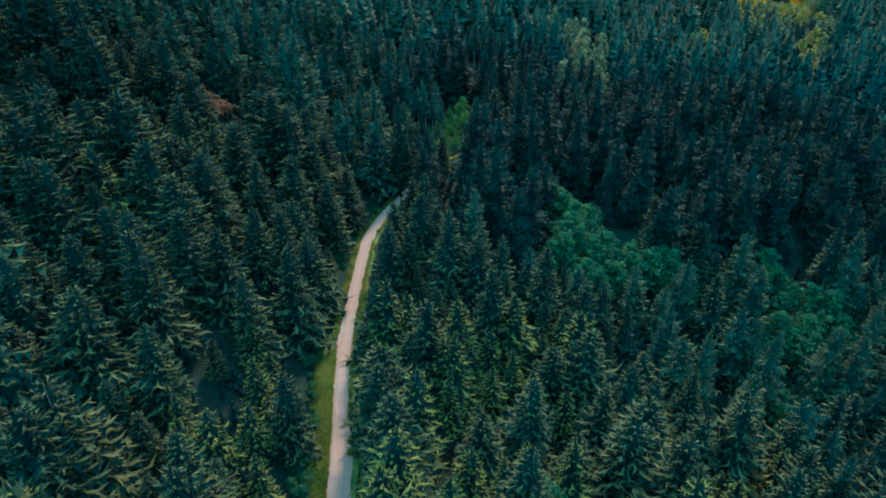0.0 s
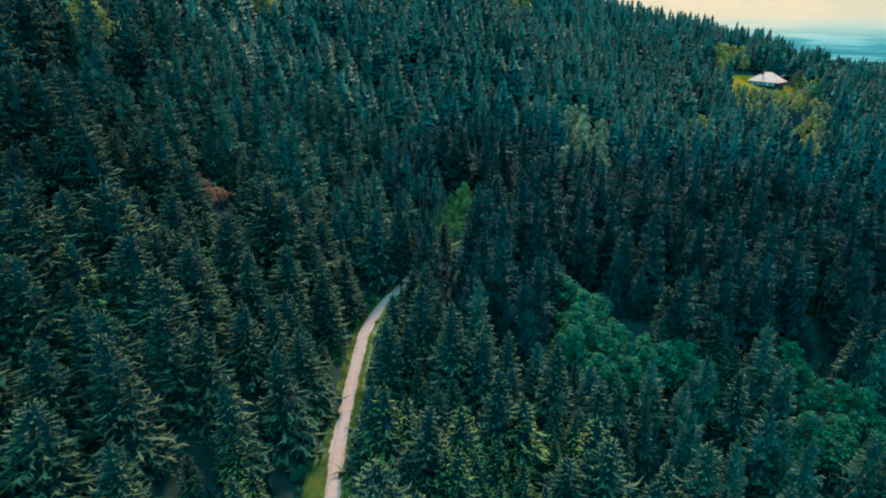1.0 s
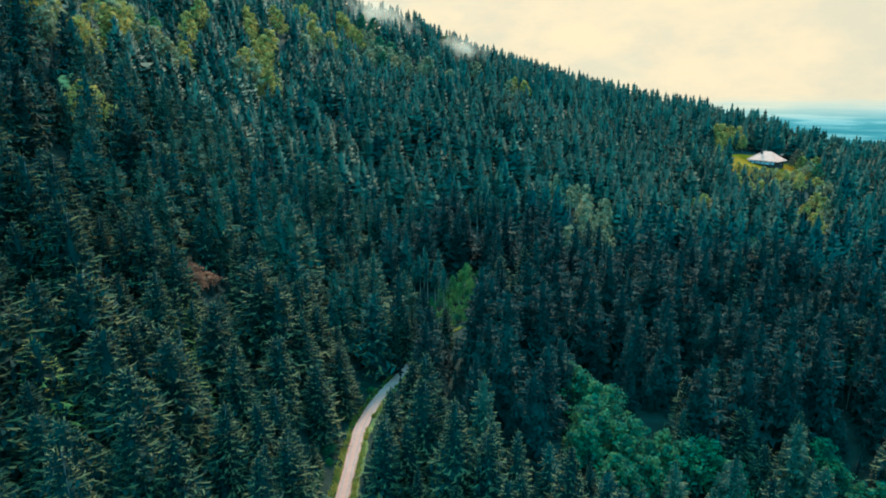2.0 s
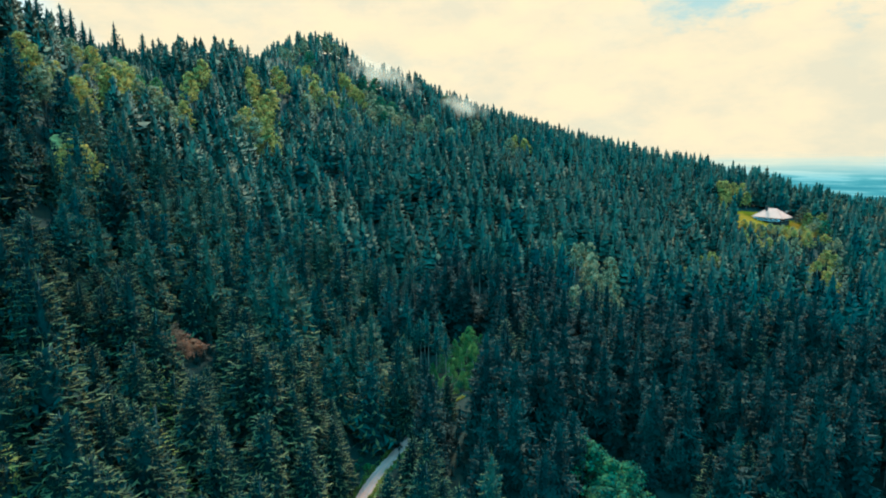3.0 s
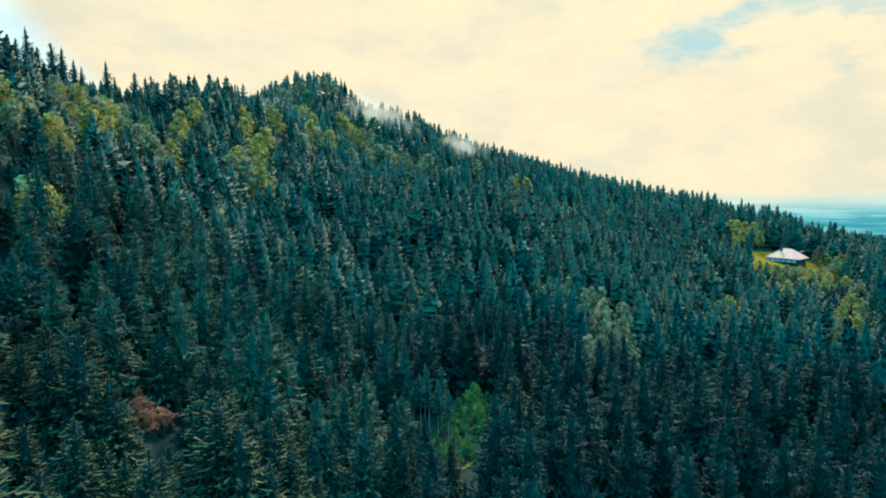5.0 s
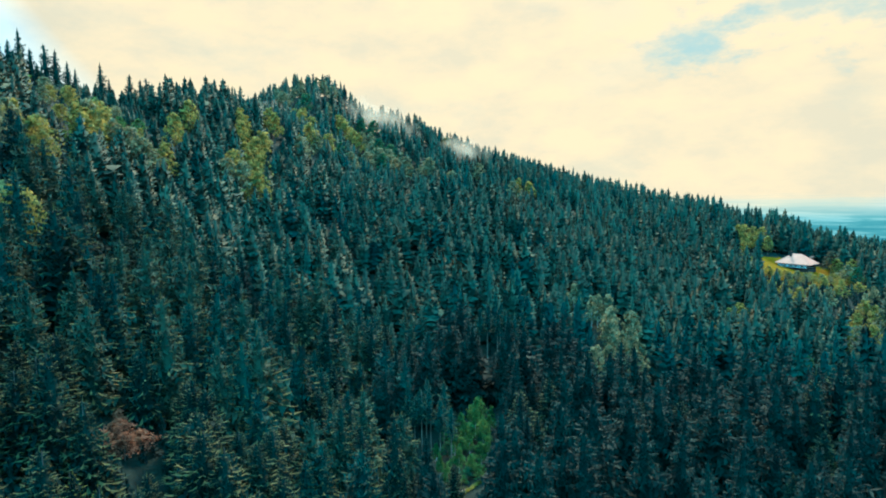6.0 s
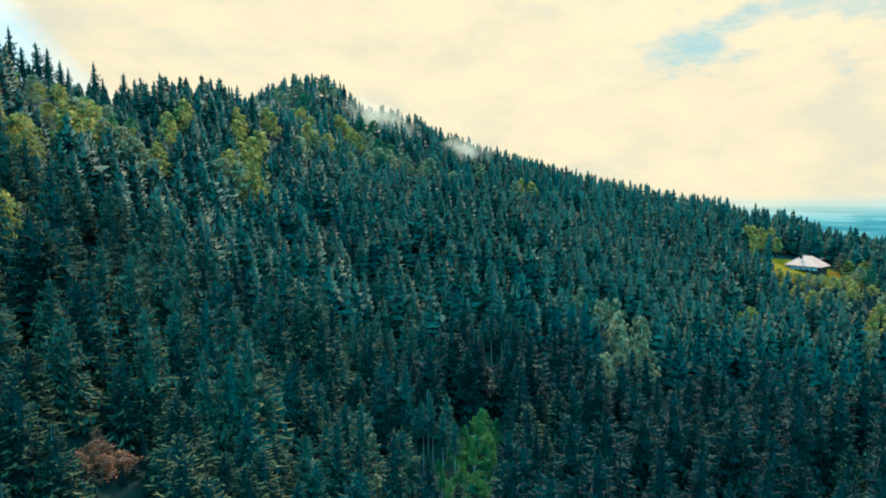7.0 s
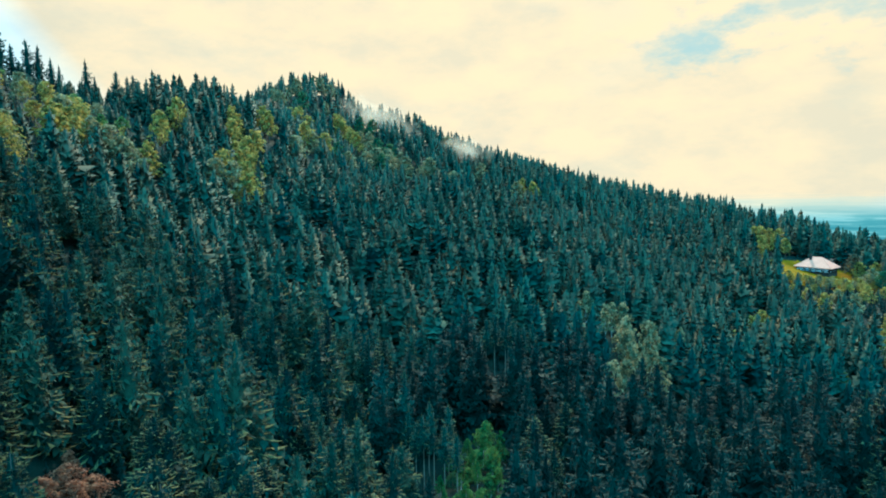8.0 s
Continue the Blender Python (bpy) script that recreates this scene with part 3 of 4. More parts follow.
GREEN_RIDGE = [
    (-52, 581, 20), (-56, 566, 21), (-150, 647, 19), (-133, 628, 20.5), (-155, 634, 19.5), (-133, 682, 20), (-124, 672, 21), (-115, 668, 19),
    (-62, 593, 20.5), (-71, 632, 19.5), (-163, 645, 20), (-81, 627, 21), (-37, 581, 19), (-94, 611, 20.5), (-112, 627, 19.5), (-70, 600, 20),
    (26, 600, 21), (-3, 655, 19), (-145, 660, 20.5),
    (-77, 598, 19), (-68, 583, 20), (-60, 574, 21), (-50, 567, 22), (-42, 584, 19), (-34, 569, 20), (-25, 570, 21), (-18, 584, 22),
    (-52, 592, 19), (-68, 558, 20), (-86, 533, 21), (-76, 522, 22), (-97, 504, 19), (-99, 457, 20), (1, 573, 21), (53, 567, 22),
]
HUT_BUSHES = [
    (116, 334, 11), (127, 330, 11.6667), (129, 326, 12.3333), (111, 318, 13), (195, 339, 11.3333), (195, 332, 12), (170, 306, 12.6667), (179, 430, 11),
    (177, 421, 12.3333), (183, 434, 13), (191, 437, 11.3333), (198, 434, 12), (229, 401, 12.6667), (225, 412, 11), (224, 396, 11.6667),
    (187, 443, 16), (194, 445, 15), (201, 448, 14), (207, 450, 12), (182, 440, 17),
]
green = "leafy bright green broadleaved tree among the spruces"
plant_list(GREEN_CLUMP, lambda x, y, h: plant_broadleaf(x, y, h, "leaves", green, "green clump", wide=1.1))
plant_list(HOLLOW_CLUMP, lambda x, y, h: plant_broadleaf(x, y, h, "leaves", "rounded green broadleaved tree in the damp hollow", "hollow clump", wide=1.1))
plant_list(THICKET, lambda x, y, h: plant_broadleaf(x, y, h, "lime", "light green young birch beyond the road's bend", "thicket", "young_birch", 0.62, pale_bark))
plant_list(SUNLIT_CROWNS, lambda x, y, h: plant_spruce(x, y, h, FRESH, "young spruce with fresh yellow-green shoots, tips coloured as if backlit", "fresh young spruces"))
plant_list(PALE_TREES, lambda x, y, h: plant_broadleaf(x, y, h if x > 0 else h - 5, "pale", "pale yellowish tree with thin foliage among dark spruces", "pale trees", "pale_tree", 0.75, pale_bark), 3.9)
plant_list(GOLDEN_SLOPE, lambda x, y, h: plant_broadleaf(x, y, h, ("golden", "golden", "pale")[(x * 7 + y) % 3], "yellow-green broadleaved tree on the steep slope", "golden trees on the slope"), 3.9)
plant_list(CREST_BUSHES, lambda x, y, h: plant_broadleaf(x, y, h, ("golden", "pale", "golden", "lime")[(x + y) % 4], "low yellow-green broadleaved tree on the western crest", "trees on the crest", wide=1.25), 3.9)
plant_list(GOLDEN_RIDGE, lambda x, y, h: plant_broadleaf(x, y, h, "golden", "yellowish broadleaved tree just under the ridge", "golden trees under the ridge"), 4.0)
plant_list(GREEN_RIDGE, lambda x, y, h: plant_broadleaf(x, y, h, "pale" if (x + y) % 3 else "leaves", "round grey-green broadleaved tree near the summit", "summit trees"), 5.0)
plant_list(HUT_BUSHES, lambda x, y, h: plant_broadleaf(x, y, h, "golden", "yellow-green broadleaved tree beside the mountain house meadow", "trees by the meadow"))
plant_list([(221, 407, 14)], lambda x, y, h: plant_broadleaf(x, y, h, "russet", "dark rounded brownish tree beside the mountain house", "trees by the meadow"))
plant_list([(-65, 163, 6), (-63, 161, 5.4), (-66, 159, 5.2), (-62, 165, 5), (-67, 167, 5)],
           lambda x, y, h: plant_broadleaf(x, y, h, "reddish", "low reddish bush in a gap between spruces", "reddish bushes", "bush", 1.4))
plant_list([(177, 391, 4), (181, 389, 4.5), (186, 391, 4), (191, 390, 3.6), (196, 391, 4), (201, 393, 4), (173, 395, 4), (207, 394, 3.5), (176, 384, 5), (184, 382, 5), (193, 383, 5), (203, 386, 5), (212, 390, 5), (181, 375, 6), (198, 376, 6), (209, 381, 6), (219, 386, 6), (188, 368, 7), (214, 372, 7)],
           lambda x, y, h: plant_broadleaf(x, y, h, "golden", "low yellow-green bush below the mountain house", "bushes below the house", "bush", 1.5))
MEADOW_EDGE = [
    (222, 404, 10.5), (218, 388, 11.5), (219, 381, 12.5), (198, 343, 13.5), (212, 358, 10.5), (198, 362, 11.5), (181, 323, 12.5), (184, 349, 13.5),
    (182, 358, 10.5), (172, 353, 11.5), (134, 335, 12.5), (178, 308, 13.5), (168, 303, 10.5), (134, 279, 11.5), (166, 356, 12.5), (161, 359, 13.5),
]
plant_list(MEADOW_EDGE, lambda x, y, h: plant_broadleaf(x, y, h, ("leaves", "pale", "golden")[(x * 3 + y) % 3], "light grey-green leafy tree on the slope below the house", "trees below the meadow"), 4.2)
FRONT_BUSHES = [
    (181, 389, 6.0), (185, 387, 5.5), (189, 385, 6.5), (193, 384, 6.0), (197, 383, 5.5), (201, 382, 6.0), (205, 382, 5.5), (209, 383, 6.5), (186, 392, 4.5),
    (192, 390, 5.0), (198, 388, 4.5), (204, 387, 5.0), (210, 389, 5.5), (177, 392, 6.5), (190, 379, 7.0), (199, 377, 7.0), (207, 377, 6.5), (183, 382, 6.5),
]
plant_list(FRONT_BUSHES, lambda x, y, h: plant_broadleaf(x, y, h, ("golden", "pale", "golden")[(x * 3 + y) % 3], "low yellowish bush at the lower edge of the meadow", "bushes below the meadow", "bush", 1.3), 3.0)
ROADSIDE = [
    (-4.2, 70, 1.6, 0), (-5.0, 73, 2.2, 1), (-4.6, 77, 1.8, 0), (-5.6, 79, 2.6, 1), (-4.4, 82, 1.7, 1), (-5.4, 68, 2.4, 0), (-5.9, 75, 3.0, 1), (-4.8, 64, 1.8, 0),
    (-6.4, 71, 3.2, 1), (-6.8, 66, 3.4, 1), (4.2, 84, 1.7, 1), (4.6, 89, 2.0, 0), (4.0, 94, 1.5, 1), (4.4, 80, 1.6, 1), (4.8, 99, 2.2, 1), (4.1, 107, 1.6, 0), (6.2, 72, 2.2, 1),
    (-3.4, 168, 2.2, 0), (-3.8, 160, 2.4, 1), (-3.6, 176, 2.6, 1), (4.4, 150, 2.2, 1), (4.2, 158, 2.0, 0),
]
ROADSIDE += [(-4.6 - 0.37 * ((7 * k) % 6), 62 + 3.1 * k, 1.7 + 0.3 * ((5 * k) % 7), k % 3 > 0) for k in range(36)]
for off, q, h, kind in ROADSIDE:
    p = float(road_x(q)) + off
    plant_broadleaf(p, q, h, ("lime", "leaves")[kind], "low leafy green bush beside the gravel road", "roadside bushes", "bush", 1.5)
GLADE = [
    (-6, 194, 3), (-3, 200, 3.4), (1, 198, 3), (5, 200, 3.6), (8, 204, 4), (-1, 206, 4), (4, 207, 4.4), (10, 211, 4.6), (1, 214, 5), (7, 218, 5.4), (-3, 213, 4.4),
    (3, 221, 5.6), (9, 224, 5.6), (5, 203, 3.4), (-5, 205, 3.8), (2, 202, 3.2), (6, 212, 4.6), (-2, 220, 5.2),
]
for x, y, h in GLADE:
    plant_broadleaf(x, y, h, "lime" if (x + y) % 3 else "leaves", "bright green leafy bush in a sunny glade", "glade bushes", "bush", 1.5)
hand = np.array(PLANTED)


def snag(x, y, h):
    """A dead spruce: a grey pole with broken bare boughs."""
    tree = new("dead_tree")
    r = np.random.RandomState(5)
    T, TF = tube([(0, 0, -0.3), (0.1, 0, h * 0.5), (0.25, 0.1, h)], [0.2, 0.13, 0.03], 6)
    part("trunk", mesh_from("trunk", T, TF, [pale_bark], None, True), tree)
    for k in range(12):
        z = h * (0.45 + 0.045 * k)
        a = 2.4 * k
        n = r.uniform(1.0, 2.4) * (1.25 - z / h)
        d = np.array((math.cos(a), math.sin(a), 0.0))
        o = np.array((0.15, 0.05, z))
        T, TF = tube([o, o + d * n * 0.5 + np.array((0, 0, -0.15)), o + d * n + np.array((0, 0, 0.1))], [0.06, 0.045, 0.02], 4)
        part("bough", mesh_from("bough", T, TF, [pale_bark], None, True), tree)
    tree.matrix_world = pose(x, y, float(surface(x, y)), 0, 0, 30)
    return tagged(tree, "dead grey spruce with broken bare boughs", "dead tree")


snag(-8, 71, 10.0)

# open ground: x, y, reach in x, reach in y
OPEN = [(-13.5, 162, 5, 15), (-8, 71, 1.4, 2.5), (15, 263, 10, 9), (-8, 216, 9, 8), (-58, 150, 4, 10), (-13, 174, 5, 9), (-15, 150, 3.4, 21), (198, 400, 29, 30), (-137, 246, 6, 6), (4, 207, 9, 26), (0, 195, 8, 12), (-119, 211, 5, 6), (-112, 200, 6, 11), (-62, 156, 5, 8), (82, 115, 6, 7), (94, 130, 10, 10), (43, 146, 15, 11), (34, 170, 7, 12)]


def is_open(x, y):
    inside = np.zeros(np.shape(x), bool)
    for cx, cy, sx, sy in OPEN:
        inside |= ((x - cx) / sx) ** 2 + ((y - cy) / sy) ** 2 < 1
    off = x - road_x(y)
    inside |= (off > np.where(y < 96, -6.6, -5.4)) & (off < np.where(y < 80, 7.6, 6.2)) & (y < 174)
    for hx, hy, r in hand:
        inside |= (x - hx) ** 2 + (y - hy) ** 2 < (r + 1.0) ** 2
        if r > 3.8 and hy > 230:           # leafy stands thin the spruces out below them too
            inside |= ((x - hx * 0.97) / (r + 1.2)) ** 2 + ((y - hy + 9) / (r + 6.0)) ** 2 < 1
    return inside


def stand(x0, x1, y0, y1, step):
    """Places of trees: a jittered grid, left out where the ground is open."""
    gx, gy = np.meshgrid(np.arange(x0, x1, step), np.arange(y0, y1, step * 0.87))
    gx = gx + (np.arange(gx.shape[0]) % 2)[:, None] * step / 2
    x = (gx + rng.uniform(-0.48, 0.48, gx.shape) * step).ravel()
    y = (gy + rng.uniform(-0.48, 0.48, gy.shape) * step).ravel()
    clump = np.array([noise.noise((p * 0.07, q * 0.07, 1.7)) for p, q in zip(x, y)])
    keep = ~is_open(x, y) & ((np.abs(x) < 0.75 * y + 32) | (y < 41)) & (rng.rand(len(x)) < np.where(x < -30, 0.80, 0.92) + np.where(y > 240, 0.35, 0.75) * clump)
    x, y = x[keep], y[keep]
    seen = np.ones(len(x), bool)          # none on the far side of the crest
    top = surface(x, y) + 30
    for u in np.linspace(0.3, 0.97, 24):
        seen &= 80 + (top - 80) * u > lie(x * u, 40 + (y - 40) * u)
    return x[seen], y[seen]


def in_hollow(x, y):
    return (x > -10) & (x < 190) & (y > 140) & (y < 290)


def round_shape(template):
    """The outward way at each vertex of a small far tree, and its faces turned to face that way."""
    V, F, S = template
    out = V * (1, 1, 0)
    out /= np.linalg.norm(out, axis=1)[:, None] + 1e-6
    out = out * 0.9 + (0, 0, 0.45)
    out /= np.linalg.norm(out, axis=1)[:, None]
    face = np.cross(V[F[:, 1]] - V[F[:, 0]], V[F[:, 2]] - V[F[:, 0]])
    wrong = (face * out[F].mean(1)).sum(1) < 0
    return V, np.where(wrong[:, None], F[:, ::-1], F), S, out


def plant_stuff(name, templates, x, y, h, label, mats, smooth=False, soft=False):
    """Many trees joined into one mesh."""
    VV, FF, SS, NN, base = [], [], [], [], 0
    if soft:
        templates = [round_shape(t) for t in templates]
    pick = rng.randint(0, len(templates), len(x))
    z = surface(x, y)
    for j in range(len(x)):
        V, F, S = templates[pick[j]][:3]
        if len(mats) > 2:           # old growth with brown cones, fresh growth, or hardly any; needles from blue-black to olive, haze-paled in far woods
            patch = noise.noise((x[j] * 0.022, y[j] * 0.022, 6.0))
            # hollow: darkest needles and few tips, its shade put into the tone
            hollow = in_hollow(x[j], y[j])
            # more brown on two slopes that stand sunlit, light put into the tone
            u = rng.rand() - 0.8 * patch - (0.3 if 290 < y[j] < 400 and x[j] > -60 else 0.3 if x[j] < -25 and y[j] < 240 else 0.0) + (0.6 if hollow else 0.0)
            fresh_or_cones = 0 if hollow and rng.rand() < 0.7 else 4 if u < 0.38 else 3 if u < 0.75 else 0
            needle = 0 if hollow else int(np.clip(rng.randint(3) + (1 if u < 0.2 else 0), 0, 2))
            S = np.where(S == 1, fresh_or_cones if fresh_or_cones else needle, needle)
        a = rng.uniform(0, 6.283)
        c, s = math.cos(a), math.sin(a)
        wide = h[j] * rng.uniform(0.85, 1.2)
        P = np.empty_like(V)
        P[:, 0] = (V[:, 0] * c - V[:, 1] * s) * wide + x[j]
        P[:, 1] = (V[:, 0] * s + V[:, 1] * c) * wide + y[j]
        P[:, 2] = V[:, 2] * h[j] + z[j]
        VV.append(P)
        if soft:
            N = templates[pick[j]][3]
            NN.append(np.stack([N[:, 0] * c - N[:, 1] * s, N[:, 0] * s + N[:, 1] * c, N[:, 2]], 1))
        FF.append(F + base)
        SS.append(S)
        base += len(V)
    ob = new(name, mesh_from(name, np.concatenate(VV), np.concatenate(FF), mats, np.concatenate(SS), smooth or soft, np.concatenate(NN) if soft else None))
    return tagged(ob, label, "trees", kind="stuff")


def below_house(x, y, h):
    """The stand on the slope under the house is young, stunted on the western crest, and old in the hollow."""
    young = ((x - 193) / 32) ** 2 + ((y - 370) / 26) ** 2 < 1
    crest = ((x + 240) / 62) ** 2 + ((y - 415) / 85) ** 2 < 1
    low = ((x + 174) / 32) ** 2 + ((y - 345) / 52) ** 2 < 1
    return np.where(young, 5.5 + (h - 8) * 0.28, np.where(low, h * 0.36, np.where(crest, h * 0.6, np.where((x < -70) & (x > -190) & (y > 240), h * 1.06, h))))


def height_of(count):
    """Mostly full-grown, some younger ones between."""
    h = rng.normal(19.0, 3.2, count)
    pick = rng.rand(count)
    h = np.where(pick < 0.18, rng.uniform(8, 14, count), np.where(pick > 0.84, rng.uniform(21, 26, count), h))
    return np.clip(h, 8, 26)


x, y = stand(-320, 420, 42, 480, 7.3)
near_part = np.hypot(x, y - 25) < 240
x2, y2 = stand(-320, 420, 42, 480, 6.9)
far_part = np.hypot(x2, y2 - 25) >= 240
x, y = np.concatenate([x[near_part], x2[far_part]]), np.concatenate([y[near_part], y2[far_part]])
room = ~in_hollow(x, y) | (rng.rand(len(x)) < 0.85)
x, y = x[room], y[room]
d = np.hypot(x, y - 25)
near = np.argsort(np.minimum(np.hypot(x - 5, y - 62), np.hypot(x + 48, y - 125) + 14))[:195]
mask = np.zeros(len(x), bool)
mask[near] = True
KINDS = ((NEAR, "dark green spruce with upswept pale branch tips", "spruces by the road"), (CONED, "dark spruce with brown cones on its upper branches", "coned spruces"),
         (FRESH, "young spruce with fresh yellow-green shoots, tips coloured as if backlit", "fresh young spruces"))
for j in np.where(mask)[0]:
    luck = rng.rand()
    # more fresh and coned kinds where tips stand lit, light put into colour
    kind = 2 if luck < (0.36 if y[j] < 112 and x[j] > -14 else 0.1 if x[j] < -30 else 0.0) else 1 if luck > (0.72 if -50 < x[j] < -26 else 0.8 if x[j] < -30 else 0.9) else 0
    plant_spruce(x[j], y[j], min(float(height_of(1)[0]) * 1.08, 14 + abs(x[j] - float(road_x(y[j])))), *KINDS[kind])
rest = ~mask
midr = rest & (d < 240)
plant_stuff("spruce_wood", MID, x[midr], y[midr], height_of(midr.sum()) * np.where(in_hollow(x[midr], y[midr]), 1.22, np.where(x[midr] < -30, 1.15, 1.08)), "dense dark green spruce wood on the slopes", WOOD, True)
farr = rest & (d >= 240)
fx, fy = stand(-420, 520, 480, 722, 7.3)
plant_stuff("far_spruce_wood", FAR, x[farr], y[farr], below_house(x[farr], y[farr], height_of(farr.sum()) + 0.5), "spruce wood covering the far side of the hollow, paled as by haze", FAR_WOOD, soft=True)
plant_stuff("ridge_spruce_wood", DISTANT, fx, fy, height_of(len(fx)) + 1.5, "distant spruce wood covering the ridge, paled as by haze", FAR_WOOD, soft=True)


# young spruces and saplings that fill the gaps, denser close to the road; the gaps' shade is put into their colour
sx, sy = np.meshgrid(np.arange(-170, 190, 4.2), np.arange(40, 235, 4.2))
sx = (sx + rng.uniform(-1.7, 1.7, sx.shape)).ravel()
sy = (sy + rng.uniform(-1.7, 1.7, sy.shape)).ravel()
few = (np.hypot(sx, sy - 60) < 100) | (np.hypot(sx + 15, sy - 165) < 45) | (rng.rand(len(sx)) < np.where(sx < -30, 0.9, 0.5))
sx, sy = sx[few], sy[few]
off = sx - road_x(sy)
keep = (np.abs(sx) < 0.75 * sy + 28) & ~((off > np.where(sy < 100, -7.5, -6.5)) & (off < np.where(sy < 80, 5.6, 4.0)) & (sy < 177))
sx, sy = sx[keep], sy[keep]
hx = rng.uniform(140, 245, 400)
hy = rng.uniform(325, 374, 400)
below = hy < 402 - 0.0035 * (hx - 200) ** 2
sx, sy = np.concatenate([sx, hx[below]]), np.concatenate([sy, hy[below]])
gx, gy = np.meshgrid(np.arange(-300, 330, 9.0), np.arange(200, 500, 9.0))
gx = (gx + rng.uniform(-3.6, 3.6, gx.shape)).ravel()
gy = (gy + rng.uniform(-3.6, 3.6, gy.shape)).ravel()
wood = (np.abs(gx) < 0.75 * gy) & (((gx - 201) / 40) ** 2 + ((gy - 410) / 24) ** 2 > 1) & (((gx + 121) / 7) ** 2 + ((gy - 215) / 7) ** 2 > 1)
nx, ny = rng.uniform(-128, -98, 70), rng.uniform(186, 226, 70)
ledge = ((nx + 121) / 7) ** 2 + ((ny - 215) / 8) ** 2 > 1
sx, sy = np.concatenate([sx, gx[wood], nx[ledge]]), np.concatenate([sy, gy[wood], ny[ledge]])
clear = ((sx - 3) / 10) ** 2 + ((sy - 210) / 22) ** 2 > 1
sx, sy = sx[clear], sy[clear]
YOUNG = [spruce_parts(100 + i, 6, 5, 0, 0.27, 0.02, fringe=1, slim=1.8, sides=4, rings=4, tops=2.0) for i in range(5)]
plant_stuff("undergrowth", YOUNG, sx, sy, rng.uniform(2.5, 7.0, len(sx)), "young spruces and saplings between the tall trees, darkened as if shaded", [dusky, dusky])

# grass and low herbs on the verges
VV, FF, base = [], [], 0
for side, lo, hi, y0, y1, count in ((-1, 1.6, 5.4, 45, 100, 5600), (-1, 1.6, 3.0, 82, 200, 900), (1, 1.6, 3.2, 74, 125, 1600), (1, 1.6, 2.5, 125, 205, 700), (1, 3.8, 5.2, 45, 76, 700)):
    for _ in range(count):
        q = rng.uniform(y0, y1)
        if noise.noise((q * 0.12, side * 5.0, 4.0)) < -0.25:
            continue
        p = float(road_x(q)) + side * rng.uniform(lo, hi)
        z = float(surface(p, q))
        tall = rng.uniform(0.3, 1.1)
        for k in range(6):
            a = rng.uniform(0, 6.28)
            d = np.array((math.cos(a), math.sin(a), 0.0))
            c = np.array((-d[1], d[0], 0.0)) * rng.uniform(0.06, 0.16)
            o = np.array((p, q, z)) + d * rng.uniform(0, 0.15)
            VV += [o - c, o + c, o + d * tall * rng.uniform(0.2, 0.7) + np.array((0, 0, tall))]
            FF.append((base, base + 1, base + 2))
            base += 3
tagged(new("grass", mesh_from("grass", VV, FF, [grass_mat])), "yellow-green tufts of grass and herbs along the road", "grass", kind="stuff")

# the wood goes on under and behind the start of the flight
bx, by = stand(-80, 80, -30, 41, 7.2)
plant_stuff("spruce_wood", FAR, bx, by, height_of(len(bx)), "spruce wood on the lower slope", WOOD)

# ---- mist that drifts over the ridge ----
def mist_material():
    m = bpy.data.materials.new("drifting_mist")
    m.use_nodes = True
    k = Nodes(m.node_tree)
    at = k.add("ShaderNodeTexCoord").outputs["Object"]
    p = k.add("ShaderNodeSeparateXYZ", {0: at}).outputs
    r = k.maths("SQRT", k.maths("ADD", k.maths("MULTIPLY", p[0], p[0]), k.maths("MULTIPLY", p[2], p[2])))
    shred = k.noise(k.add("ShaderNodeNewGeometry").outputs["Position"], 0.07, 5.0, 0.6)
    r = k.maths("ADD", r, k.maths("MULTIPLY", k.maths("SUBTRACT", shred, 0.5), 1.6))
    dense = k.ramp(r, [(0.05, grey(0.22)), (0.5, grey(0.09)), (0.95, grey(0.0))], "EASE")
    drops = k.add("ShaderNodeMixShader", {0: 0.6, 1: k.add("ShaderNodeBsdfDiffuse", {0: (0.88, 0.72, 0.55, 1)}).outputs[0],
                                          2: k.add("ShaderNodeBsdfTranslucent", {0: (0.92, 0.75, 0.56, 1)}).outputs[0]}).outputs[0]
    veil = k.add("ShaderNodeMixShader", {0: dense, 1: k.add("ShaderNodeBsdfTransparent").outputs[0], 2: drops}).outputs[0]
    k.tree.links.new(veil, k.add("ShaderNodeOutputMaterial").inputs[0])
    return m


mist_mat = mist_material()


def mist_wisp(x, y, z, long, tall, turn, slope):
    """A thin shred of mist: three buckled veils, one behind the other."""
    V, F = [], []
    for layer in range(3):
        base = len(V)
        for i in range(17):
            for j in range(9):
                u, w = i / 8 - 1, j / 4 - 1
                V.append((u, (0.25 * layer - 0.25 + 0.2 * noise.noise((u * 2, w * 2, layer * 3.1 + x))), w))
        for i in range(16):
            for j in range(8):
                a = base + i * 9 + j
                F.append((a, a + 9, a + 10, a + 1))
    ob = new("mist_wisp", mesh_from("mist_wisp", V, F, [mist_mat], None, True))
    ob.matrix_world = Matrix.LocRotScale((x, y, z), Euler((0, radians(slope), radians(turn))), (long, 10, tall))
    return tagged(ob, "thin shred of white mist drifting over the wooded ridge", "mist", kind="stuff")


mist_wisp(-66, 640, 146, 46, 18, 4, 22)
mist_wisp(14, 620, 116, 26, 12, 0, 16)
mist_wisp(-160, 600, 150, 18, 10, 12, -8)

